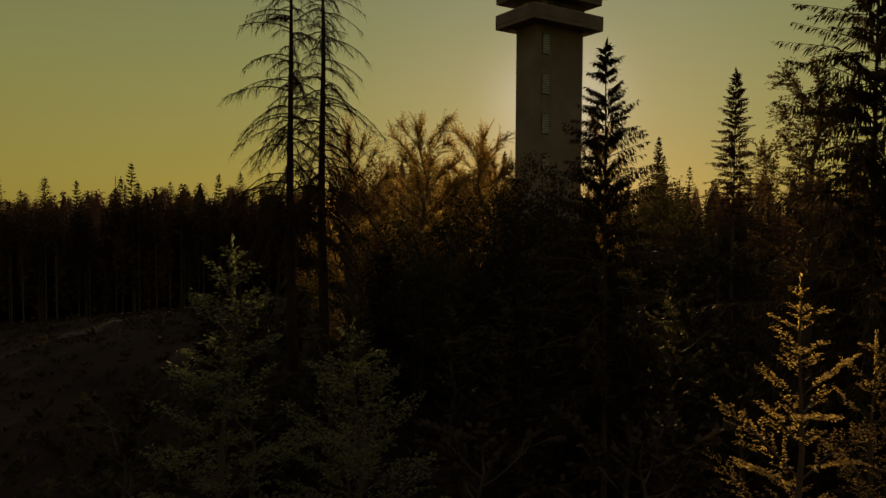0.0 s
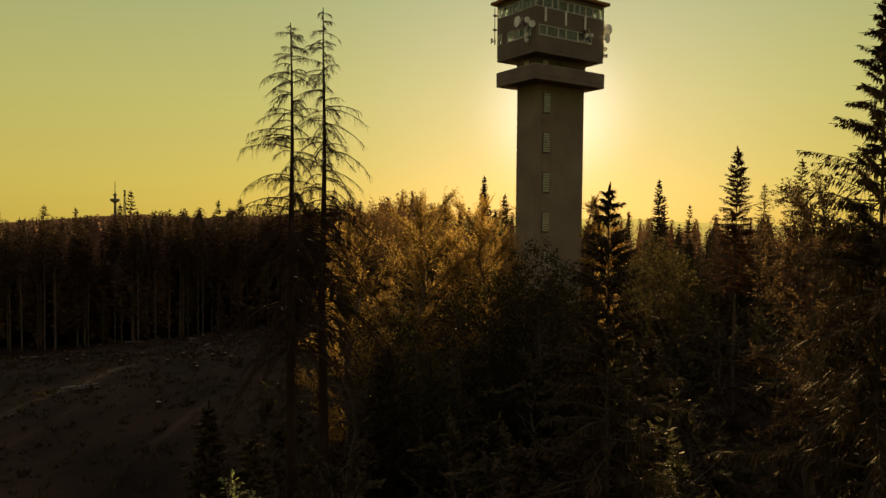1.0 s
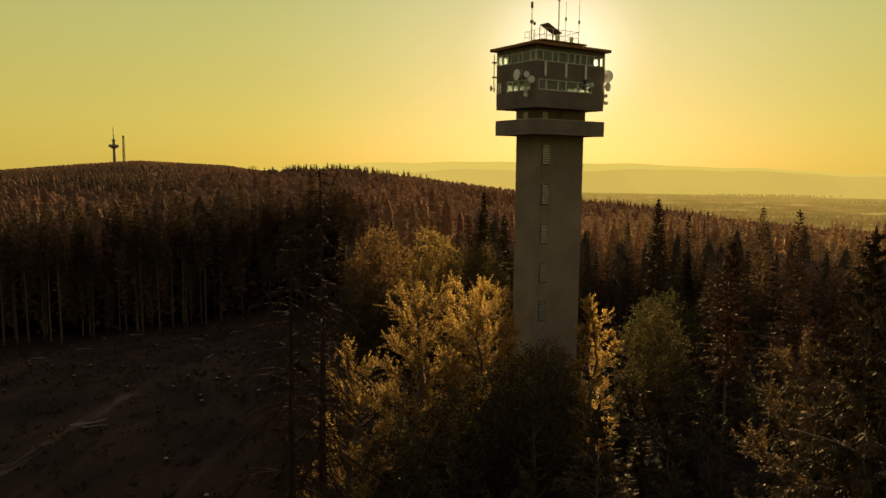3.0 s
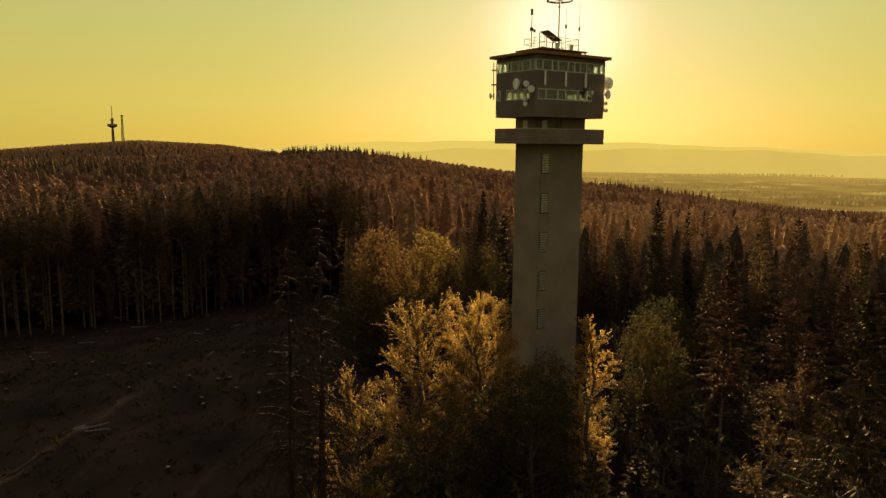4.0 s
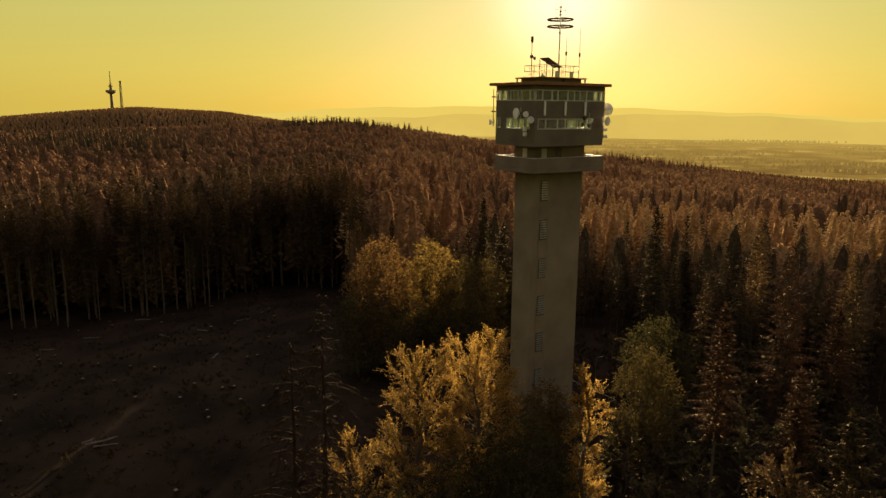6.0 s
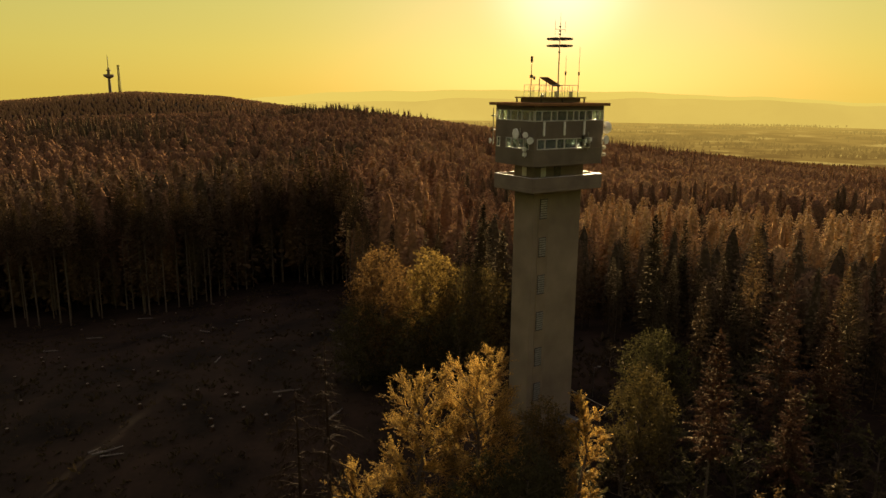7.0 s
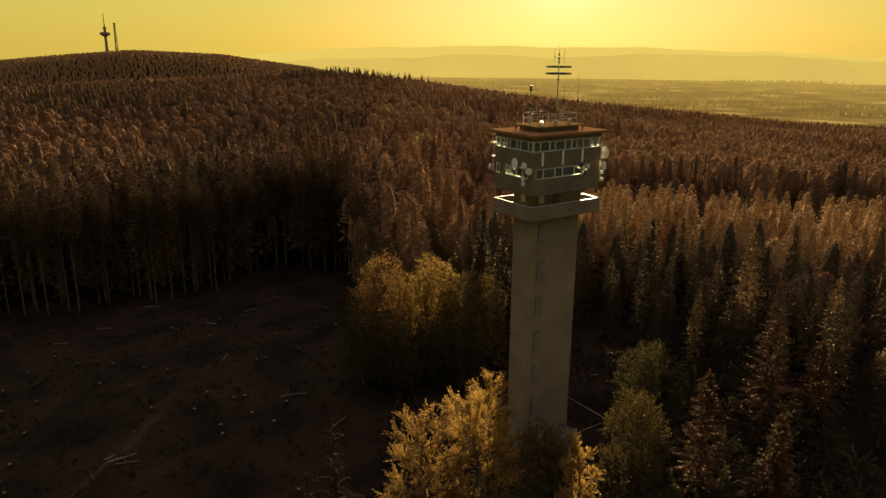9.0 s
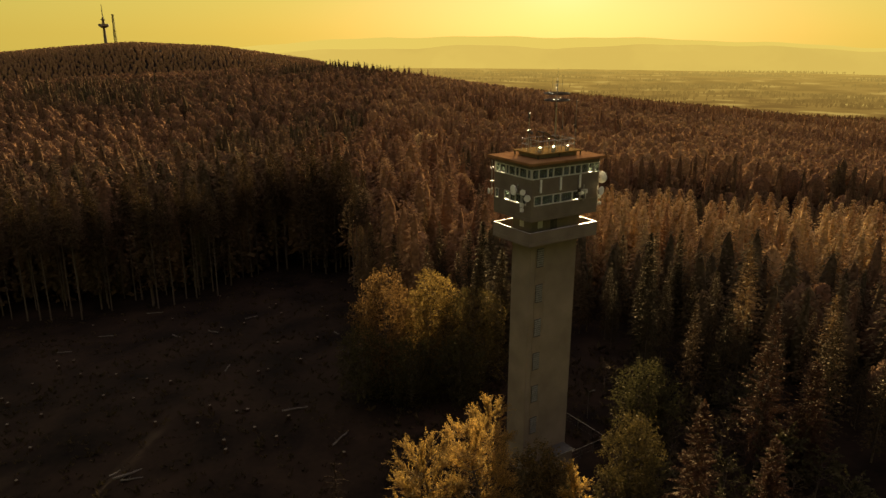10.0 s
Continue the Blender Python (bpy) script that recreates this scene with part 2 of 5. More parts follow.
# darker copy of the green beech: shade is put into the leaf colour
SHADED_BEECH = foliage("shade_tinted_leaves", ((0.0, (0.022, 0.0215, 0.01)), (0.6, (0.042, 0.037, 0.0165)), (1.0, (0.085, 0.067, 0.028))), 0.45)
RED_BEECH = foliage("red_beech_leaves", ((0.0, (0.056, 0.036, 0.016)), (0.5, (0.13, 0.074, 0.03)), (1.0, (0.27, 0.145, 0.06))), 0.46, 1.2)
GOLD_BEECH = foliage("gold_beech_leaves", ((0.0, (0.05, 0.038, 0.015)), (0.5, (0.13, 0.085, 0.028)), (1.0, (0.3, 0.19, 0.058))), 0.48, 1.25)
OAK = foliage("oak_leaves", ((0.0, (0.04, 0.026, 0.013)), (0.5, (0.08, 0.048, 0.022)), (1.0, (0.15, 0.088, 0.038))), 0.5, 1.2)
BRUSH = foliage("brushwood", ((0.0, (0.0148, 0.012, 0.00739)), (0.6, (0.0333, 0.0241, 0.0129)), (1.0, (0.0694, 0.0481, 0.0241))), 0.35)
FOREST = foliage("forest_needles", ((0.0, (0.027, 0.021, 0.012)), (0.6, (0.062, 0.039, 0.021)), (1.0, (0.115, 0.07, 0.034))), 0.25)
FAR_WOODS = woods("far_woods", ((0.0, (0.07, 0.058, 0.034)), (0.3, (0.19, 0.105, 0.06)), (0.6, (0.31, 0.185, 0.09)), (0.8, (0.4, 0.265, 0.125)), (1.0, (0.5, 0.34, 0.16))), 0.24)
GREEN_LEAVES = foliage("dull_green_leaves", ((0.0, (0.0765, 0.0918, 0.0428)), (0.6, (0.131, 0.14, 0.0643)), (1.0, (0.23, 0.199, 0.0765))), 0.5, 1.2)

# ---- building helpers ----
def part(name, data, mat, parent=None, label=""):
    """Links a bmesh, or (verts, faces[, normals]), as one mesh object under its thing."""
    me = bpy.data.meshes.new(name)
    if isinstance(data, tuple):
        me.from_pydata(data[0], [], data[1], shade_flat=len(data) < 3)
        me.update()
        if len(data) > 2:
            me.normals_split_custom_set_from_vertices(data[2])
    else:
        data.to_mesh(me)
        data.free()
    me.materials.append(mat)
    ob = new(name, me)
    if parent is not None:
        ob.parent = parent
    return tagged(ob, label)


def thing(name, m, label, category, group=""):
    ob = new(name)
    ob.empty_display_size = 0.3
    ob.matrix_basis = m
    return tagged(ob, label, category, group)


def add_box(bm, x0, y0, z0, x1, y1, z1, bevel=0.0, turn=None):
    c = Vector(((x0 + x1) / 2, (y0 + y1) / 2, (z0 + z1) / 2))
    m = Matrix.Translation(c) @ (turn or Matrix()) @ Matrix.Diagonal((x1 - x0, y1 - y0, z1 - z0, 1))
    made = bmesh.ops.create_cube(bm, size=1, matrix=m)
    if bevel:
        edges = list({e for v in made["verts"] for e in v.link_edges})
        bmesh.ops.bevel(bm, geom=edges, offset=bevel, segments=1, affect="EDGES")


def box(x0, y0, z0, x1, y1, z1, bevel=0.02):
    bm = bmesh.new()
    add_box(bm, x0, y0, z0, x1, y1, z1, bevel)
    return bm


def add_rod(bm, a, b, r0, r1=None, sides=8):
    a, b = Vector(a), Vector(b)
    d = b - a
    m = Matrix.Translation((a + b) / 2) @ d.to_track_quat("Z", "Y").to_matrix().to_4x4()
    bmesh.ops.create_cone(bm, cap_ends=True, segments=sides, radius1=r0, radius2=r0 if r1 is None else r1, depth=d.length, matrix=m)


def rod(a, b, r0, r1=None, sides=8):
    bm = bmesh.new()
    add_rod(bm, a, b, r0, r1, sides)
    return bm


class Soup:
    """Collects vertices and faces for leaves, twigs and limbs."""

    def __init__(self):
        self.v, self.f = [], []

    def tube(self, pts, r0, r1, sides=4):
        start, n = len(self.v), len(pts)
        for i, p in enumerate(pts):
            d = (pts[min(i + 1, n - 1)] - pts[max(i - 1, 0)]).normalized()
            a = d.orthogonal().normalized()
            b = d.cross(a)
            r = r0 + (r1 - r0) * i / (n - 1)
            for k in range(sides):
                t = 2 * math.pi * k / sides
                self.v.append(p + a * (r * math.cos(t)) + b * (r * math.sin(t)))
        for i in range(n - 1):
            for k in range(sides):
                q = start + i * sides
                self.f.append((q + k, q + (k + 1) % sides, q + sides + (k + 1) % sides, q + sides + k))

    def blade(self, p, d, side, length, width):
        """A pointed leaf or twig of needles: a kite, widest past its middle."""
        s = len(self.v)
        mid = p + d * (length * 0.45)
        self.v += [p, mid + side * (width / 2), p + d * length, mid - side * (width / 2)]
        self.f.append((s, s + 1, s + 2, s + 3))

    def data(self):
        return self.v, self.f


def rand_unit(rng):
    while True:
        v = Vector((rng.uniform(-1, 1), rng.uniform(-1, 1), rng.uniform(-1, 1)))
        if 0.05 < v.length < 1:
            return v.normalized()


# ---- the lie of the land: a wooded summit, a saddle behind it and a long ridge ----
def smooth(a, b, x):
    t = np.clip((x - a) / (b - a), 0, 1)
    return t * t * (3 - 2 * t)


def height(x, y):
    x, y = np.asarray(x, float), np.asarray(y, float)
    near = -2.5 - 0.13 * np.maximum(0, 4 - x) ** 0.98 * 0.9 - 0.09 * np.maximum(0, y - 92) - 0.085 * np.maximum(0, 66 - y) - 0.05 * np.maximum(0, x - 26)
    near = np.maximum(near, -19) + 0.35 * np.sin(x * 0.21 + 1.3) * np.cos(y * 0.17) + 0.2 * np.sin(x * 0.53 + y * 0.47)
    r = np.maximum(np.hypot(x, y), 1)
    u = np.where(y > 0, x / np.maximum(y, 1), np.sign(x) * 2)
    crest = np.interp(u, [-1.2, -0.65, -0.38, -0.145, 0.0, 0.09, 0.2, 0.4, 0.62, 1.2], [-20, -10, -4, 2, -8, -16, -25, -39, -50, -70])
    far = np.interp(u, [-1.2, -0.7, -0.62, -0.52, -0.42, -0.30, -0.18, -0.05, 0.2], [-70, -35, -20, -4, 10, -2, -40, -100, -120])
    h = near + (crest - near) * smooth(230, 690, r)
    side = smooth(-0.08, 0.06, u)
    slope = h + (np.interp(u, [0.12, 0.5], [-82, -112]) - h) * np.clip((r - 690) / 860, 0, 1)
    slope = slope + (-112 - slope) * smooth(1550, 1950, r)
    h = (h + (-112 - h) * smooth(720, 1450, r)) * (1 - side) + slope * side
    h = h + (far - h) * smooth(1450, 2250, r) * (1 - smooth(2500, 3000, r))
    h = h + (-120 - h) * smooth(2900, 3300, r)
    back = smooth(0, -60, y)
    return h * (1 - back) + back * np.maximum(-19, near)


def ground_at(x, y):
    return float(height(x, y))


def canopy_cap(x, y):
    """Tallest tree on the low ground behind the yard, below the taller bank further back."""
    if x < 9 or not 80 < y < 220:
        return 99.0
    top = 9.6 + 0.04 * (y - 100) if y < 134 else 13.5
    return top + (2.6 if y < 134 else 1.6) * math.sin(x * 1.7 + y * 2.3) - ground_at(x, y)


# haze of the far land, put into the materials as a glow
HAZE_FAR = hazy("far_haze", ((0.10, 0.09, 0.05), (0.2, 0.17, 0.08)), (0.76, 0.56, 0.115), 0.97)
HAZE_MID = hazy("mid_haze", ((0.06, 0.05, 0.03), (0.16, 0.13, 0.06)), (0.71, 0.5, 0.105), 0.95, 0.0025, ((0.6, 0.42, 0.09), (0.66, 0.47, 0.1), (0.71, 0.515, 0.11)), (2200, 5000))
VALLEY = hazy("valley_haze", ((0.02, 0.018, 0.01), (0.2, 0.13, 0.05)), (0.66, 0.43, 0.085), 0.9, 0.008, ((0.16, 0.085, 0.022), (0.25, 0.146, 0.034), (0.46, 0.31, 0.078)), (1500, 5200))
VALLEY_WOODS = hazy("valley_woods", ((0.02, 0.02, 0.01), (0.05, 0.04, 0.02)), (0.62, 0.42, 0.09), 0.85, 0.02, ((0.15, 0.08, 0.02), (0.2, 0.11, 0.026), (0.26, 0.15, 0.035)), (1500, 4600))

# ---- ground, one sheet out to the haze ----
def terrain():
    rings = [0, 4, 8, 12, 16, 20, 25, 30, 36, 42, 48, 55, 62, 70, 78, 86, 95, 105, 116, 128, 142, 158, 176, 196, 220, 250, 285, 325, 370, 420, 480, 545, 610, 670,
             720, 790, 900, 1050, 1250, 1450, 1650, 1850, 2050, 2250, 2450, 2700, 3000, 3400, 4000, 4700]
    turns = 240
    verts, faces = [(0, 0, ground_at(0, 0))], []
    for r in rings[1:]:
        t = np.arange(turns) * 2 * math.pi / turns
        x, y = r * np.sin(t), r * np.cos(t)
        verts += list(zip(x, y, height(x, y)))
    for k in range(turns):
        faces.append((0, 1 + (k + 1) % turns, 1 + k))
    for i in range(len(rings) - 2):
        a, b = 1 + i * turns, 1 + (i + 1) * turns
        for k in range(turns):
            faces.append((a + k, a + (k + 1) % turns, b + (k + 1) % turns, b + k))
    ob = part("ground", (verts, faces), GROUND)
    # valley floor beyond the slope glows with painted haze
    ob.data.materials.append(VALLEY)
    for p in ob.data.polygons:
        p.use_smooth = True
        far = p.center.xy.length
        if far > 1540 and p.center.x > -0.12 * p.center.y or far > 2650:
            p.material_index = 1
    return tagged(ob, "dark brown forest soil with dry grass and brushwood", "ground", kind="structure")


terrain()


def far_ridge(name, dist, tops, mat, label, depth=160):
    """A long distant ridge with a rounded top, from one side of the view to the other."""
    n, verts, faces = 160, [], []
    for i in range(n + 1):
        u = -1.5 + 3.0 * i / n
        a = math.atan(u)
        z = float(np.interp(u, *tops)) + 4 * math.sin(u * 31) + 2.5 * math.sin(u * 73 + 1)
        for d, zz in ((dist - depth, -135), (dist - depth * 0.3, -135 + (z + 135) * 0.75), (dist, z), (dist + depth, -135)):
            verts.append((d * math.sin(a), d * math.cos(a), zz))
    for i in range(n):
        for k in range(3):
            q = i * 4 + k
            faces.append((q, q + 4, q + 5, q + 1))
    ob = part(name, (verts, faces), mat)
    for p in ob.data.polygons:
        p.use_smooth = True
    return tagged(ob, label, "hills", kind="structure")


# both ridges carry their haze as emission
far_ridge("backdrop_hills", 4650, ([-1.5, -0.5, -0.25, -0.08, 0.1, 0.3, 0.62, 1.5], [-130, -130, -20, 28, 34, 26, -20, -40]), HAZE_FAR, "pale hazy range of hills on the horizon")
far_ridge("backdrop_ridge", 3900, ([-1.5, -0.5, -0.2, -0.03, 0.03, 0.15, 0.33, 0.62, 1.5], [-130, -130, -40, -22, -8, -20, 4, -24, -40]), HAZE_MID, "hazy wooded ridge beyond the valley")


# ---- trees ----
def conifer_mesh(h, r, seed, base=0.1, whorl=0.5, arms=6, twigs=12, droop=0.35, lift=0.12, width=0.16, ragged=0.3, hang=0.25, boughs=True):
    """Trunk with bare stubs, and a crown of whorled drooping boughs hung with sprays of needles."""
    rng = random.Random(seed)
    wood, crown = Soup(), Soup()
    lean = Vector((rng.uniform(-0.01, 0.01), rng.uniform(-0.01, 0.01), 0))
    wood.tube([Vector((0, 0, -0.6)), Vector((0, 0, 0.5))] + [lean * (h * k / 7) + Vector((0, 0, h * k / 7)) for k in range(1, 8)], 0.006 * h + 0.04, 0.015, 7)
    z = base * h
    while z < h - 0.15:
        f = (z - base * h) / (h * (1 - base))
        reach = r * (1 - f) ** 0.85 * min(1, 0.55 + f * 3.5) + 0.12
        n = max(3, arms - (1 if f > 0.8 else 0))
        turn = rng.uniform(0, 6.3)
        for k in range(n):
            if rng.random() < ragged * 0.35:
                continue
            a = turn + 6.283 * (k + rng.uniform(-0.3, 0.3)) / n
            d = Vector((math.cos(a), math.sin(a), 0))
            side = Vector((-d.y, d.x, 0))
            length = reach * rng.uniform(1 - ragged, 1 + ragged * 0.5)
            up, dr = lift + 0.3 * f + rng.uniform(-0.4, 0.4) * ragged, (droop * (1 - f) + 0.05) * rng.uniform(1 - ragged, 1 + ragged)
            org = lean * z + Vector((0, 0, z + rng.uniform(-0.1, 0.1)))

            def at(s):
                return org + d * (length * s) + Vector((0, 0, length * (up * s - dr * s * s + 0.12 * dr * s ** 4)))
            if boughs and length > 0.6:
                wood.tube([at(0), at(0.45), at(0.95)], 0.012 + 0.008 * length, 0.004, 3)
            m = max(3, int(twigs * (0.4 + 0.6 * length / r)))
            for q in range(m):
                s = 0.16 + 0.84 * (q + rng.random()) / m
                p = at(s)
                l = (0.18 + 0.24 * length * (1.05 - s)) * rng.uniform(0.7, 1.3)
                for sg in (-1, 1):
                    t = (d * rng.uniform(0.5, 1.0) + side * (sg * rng.uniform(0.4, 1.0)) + Vector((0, 0, rng.uniform(-hang * 2.2, 0.12)))).normalized()
                    w = (t.cross(Vector((0, 0, 1))) + Vector((0, 0, rng.uniform(-0.7, 0.7)))).normalized()
                    crown.blade(p, t, w, l, width * rng.uniform(0.7, 1.3))
                if hang and rng.random() < hang * 2:
                    crown.blade(p, Vector((rng.uniform(-0.2, 0.2), rng.uniform(-0.2, 0.2), -1)), side, l * 0.9, width)
            crown.blade(at(0.9), (d + Vector((0, 0, 0.1))).normalized(), side, 0.3, width)
        z += whorl * rng.uniform(0.75, 1.2) * (0.6 + 0.4 * (1 - f))
    for q in range(5):
        crown.blade(lean * h + Vector((0, 0, h - 0.5 + q * 0.09)), Vector((rng.uniform(-0.3, 0.3), rng.uniform(-0.3, 0.3), 1)).normalized(), Vector((1, 0, 0)), 0.45, 0.12)
    if base > 0.3:
        for q in range(26):
            a, zz = rng.uniform(0, 6.3), rng.uniform(0.12, base) * h
            d = Vector((math.cos(a), math.sin(a), rng.uniform(-0.5, 0.1)))
            wood.tube([lean * zz + Vector((0, 0, zz)), lean * zz + Vector((0, 0, zz)) + d * rng.uniform(0.3, 1.1)], 0.018, 0.005, 3)
    return wood.data(), crown.data()


def leafy_mesh(h, r, seed, limbs=16, sprays=330, leaves=34, leaf=0.15, low=0.16, pointed=0.5, spray_len=1.1, flat=0.0, up=0.35, loose=0.75):
    """A broadleaf tree: stem, rising limbs, and feathery sprays of single leaves along them."""
    rng = random.Random(seed)
    wood, crown = Soup(), Soup()
    stem = [Vector((0.02 * h * math.sin(k * 1.7 + seed), 0.02 * h * math.cos(k * 1.3 + seed), h * k / 8 - (0.6 if k == 0 else 0))) for k in range(9)]
    wood.tube(stem, 0.016 * h + 0.04, 0.02, 7)
    arms = []
    for q in range(limbs):
        f = low + (0.9 - low) * (q + rng.random()) / limbs
        i = min(7, int(f * 8))
        org = stem[i].lerp(stem[i + 1], f * 8 - i)
        a = q * 2.4 + rng.uniform(-0.5, 0.5)
        shape = max(0.12, (1 - f) ** pointed) * min(1, 0.6 + 1.2 * (f - low + 0.1))
        reach = r * shape * rng.uniform(0.75, 1.15)
        rise = reach * rng.uniform(0.35, 0.8) + 0.06 * h * f
        d = Vector((math.cos(a), math.sin(a), 0))
        bend = Vector((-d.y, d.x, 0)) * rng.uniform(-0.25, 0.25) * reach
        pts = [org + d * (reach * s) + bend * s * s + Vector((0, 0, rise * s ** 1.3 - 0.12 * reach * s * s)) for s in (0, 0.3, 0.6, 0.85, 1.0)]
        wood.tube(pts, 0.02 + 0.012 * reach, 0.008, 4)
        arms.append((pts, d, reach))
    arms.append((stem[5:], Vector((0, 0, 1)), h * 0.35))
    weights = [a[2] + 0.3 for a in arms]
    for q in range(sprays):
        pts, d, reach = rng.choices(arms, weights)[0]
        s = min(0.999, rng.random() ** 0.6 * 0.85 + 0.15) * (len(pts) - 1)
        p = pts[int(s)].lerp(pts[int(s) + 1], s - int(s))
        t = (d * rng.uniform(0.3, 1.0) + rand_unit(rng) * loose + Vector((0, 0, rng.uniform(up - 0.3, up + 0.4)))).normalized()
        t = Vector((t.x, t.y, t.z * (1 - flat) + 0.12 * flat)).normalized()
        length = spray_len * rng.uniform(0.55, 1.25)
        tip = p + t * length + Vector((0, 0, -0.06 * length))
        wood.tube([p, p.lerp(tip, 0.55) + Vector((0, 0, 0.04)), tip], 0.012, 0.003, 3)
        side = (t.cross(Vector((0, 0, 1))) + rand_unit(rng) * 0.2).normalized()
        for k in range(leaves):
            s2 = 0.1 + 0.92 * (k + rng.random()) / leaves
            at = p + (tip - p) * s2 + rand_unit(rng) * 0.09 * loose
            ld = (t * rng.uniform(0.3, 0.9) + side * ((1 if k % 2 else -1) * rng.uniform(0.4, 1.0)) + Vector((0, 0, rng.uniform(-0.5, 0.3)))).normalized()
            lw = (ld.cross(Vector((0, 0, 1))) + rand_unit(rng) * (0.55 - 0.3 * flat)).normalized()
            z = leaf * rng.uniform(0.7, 1.35)
            crown.blade(at, ld, lw, z, z * 0.62)
    return wood.data(), crown.data()


def dome_mesh(h, r, seed, n=13000, leaf=0.24, lobes=16, low=0.12):
    """A full rounded broadleaf crown: limbs into lobes, each lobe a dense shell of leaves."""
    rng = random.Random(seed)
    wood, crown = Soup(), Soup()
    wood.tube([Vector((0.1 * math.sin(k), 0.1 * math.cos(k * 1.3), h * 0.8 * k / 6 - (0.6 if k == 0 else 0))) for k in range(7)], 0.016 * h + 0.05, 0.04, 7)
    mid, half = h * (1 + low) / 2, h * (1 - low) / 2
    balls = [(Vector((0, 0, mid + half - r * 0.58)), r * 0.5)]
    for q in range(lobes):
        z = -0.75 + 1.5 * (q + rng.random()) / lobes
        a, g = q * 2.4 + rng.uniform(-0.4, 0.4), math.sqrt(1 - z * z) * r * 0.62
        c = Vector((g * math.cos(a), g * math.sin(a), mid + (half - r * 0.3) * z))
        balls.append((c, r * rng.uniform(0.32, 0.48)))
        root = Vector((0, 0, max(0.1 * h, c.z - g * 0.7)))
        wood.tube([root, root.lerp(c, 0.55) + Vector((0, 0, -0.1 * g)), c], 0.03 + 0.02 * g, 0.012, 4)
    weights = [b[1] ** 2 for b in balls]
    for q in range(n // 9):
        c, rad = rng.choices(balls, weights)[0]
        d = (rand_unit(rng) + Vector((0, 0, 0.25))).normalized()
        p = c + Vector((d.x, d.y, d.z * 1.15)) * rad * rng.uniform(0.45, 1.05)
        t = (d + rand_unit(rng) * 0.6 + Vector((0, 0, 0.35))).normalized()
        for m in range(9):
            at = p + t * (leaf * 0.5 * m * rng.uniform(0.6, 1.0)) + rand_unit(rng) * leaf * 0.7
            ld = (t * 0.5 + rand_unit(rng)).normalized()
            z = leaf * rng.uniform(0.7, 1.3)
            crown.blade(at, ld, ld.cross(rand_unit(rng)).normalized(), z, z * 0.65)
    return wood.data(), crown.data()


def layered_mesh(h, r, seed, limbs=30, leaf=0.085, low=0.12, wild=0.0):
    """A young beech: a straight leader and flat fans of leafy twigs in rising layers."""
    rng = random.Random(seed)
    wood, crown = Soup(), Soup()
    stem = [Vector((0.012 * h * math.sin(k * 1.3 + seed), 0.012 * h * math.cos(k + seed), h * k / 8 - (0.6 if k == 0 else 0))) for k in range(9)]
    wood.tube(stem, 0.012 * h + 0.02, 0.008, 6)

    def twig(p, t, length, thick):
        side = t.cross(Vector((0, 0, 1))).normalized()
        tip = p + t * length
        wood.tube([p, p.lerp(tip, 0.5), tip], thick, 0.003, 3)
        n = max(4, int(length / (leaf * 0.33)))
        for k in range(n):
            at = p.lerp(tip, 0.12 + 0.92 * (k + rng.random()) / n) + rand_unit(rng) * leaf * 0.45
            d = (t * rng.uniform(0.3, 1.0) + side * ((1 if k % 2 else -1) * rng.uniform(0.3, 1.0)) + Vector((0, 0, rng.uniform(-0.7, 0.3)))).normalized()
            z = leaf * rng.uniform(0.7, 1.3)
            crown.blade(at, d, (d.cross(Vector((0, 0, 1))) + rand_unit(rng) * 0.6).normalized(), z, z * 0.65)

    for q in range(limbs):
        f = low + (0.97 - low) * (q + rng.random()) / limbs
        i = min(7, int(f * 8))
        org = stem[i].lerp(stem[i + 1], f * 8 - i)
        a = q * 2.4 + rng.uniform(-0.5, 0.5)
        reach = r * (1.02 - f) ** 0.8 * rng.uniform(0.6 - 0.3 * wild, 1.15 + 0.35 * wild) + 0.12
        rise = rng.uniform(0.25 - 0.1 * wild, 0.5 + 0.5 * wild) + 0.7 * f * f
        d = Vector((math.cos(a), math.sin(a), rise)).normalized()
        sag = Vector((0, 0, (-0.25 + 0.3 * wild * rng.random()) * reach))
        pts = [org + d * (reach * s) + sag * s * s for s in (0, 0.35, 0.7, 1.0)]
        wood.tube(pts, 0.01 + 0.007 * reach, 0.004, 4)
        side = Vector((-d.y, d.x, 0)).normalized()
        m = max(3, int(reach * 7))
        for k in range(m):
            s = 0.18 + 0.8 * (k + rng.random()) / m
            p = org + d * (reach * s) + sag * s * s
            t = (d * rng.uniform(0.5, 0.9) + side * ((1 if k % 2 else -1) * rng.uniform(0.4, 0.9)) + Vector((0, 0, rng.uniform(-0.25, 0.05)))).normalized()
            twig(p, t, (0.22 + 0.3 * reach * (1.1 - s)) * rng.uniform(0.7, 1.2), 0.006)
        twig(pts[2], (pts[3] - pts[2]).normalized(), reach * 0.38, 0.006)
    twig(stem[7], Vector((0, 0, 1)), h / 8 + 0.1, 0.008)
    return wood.data(), crown.data()


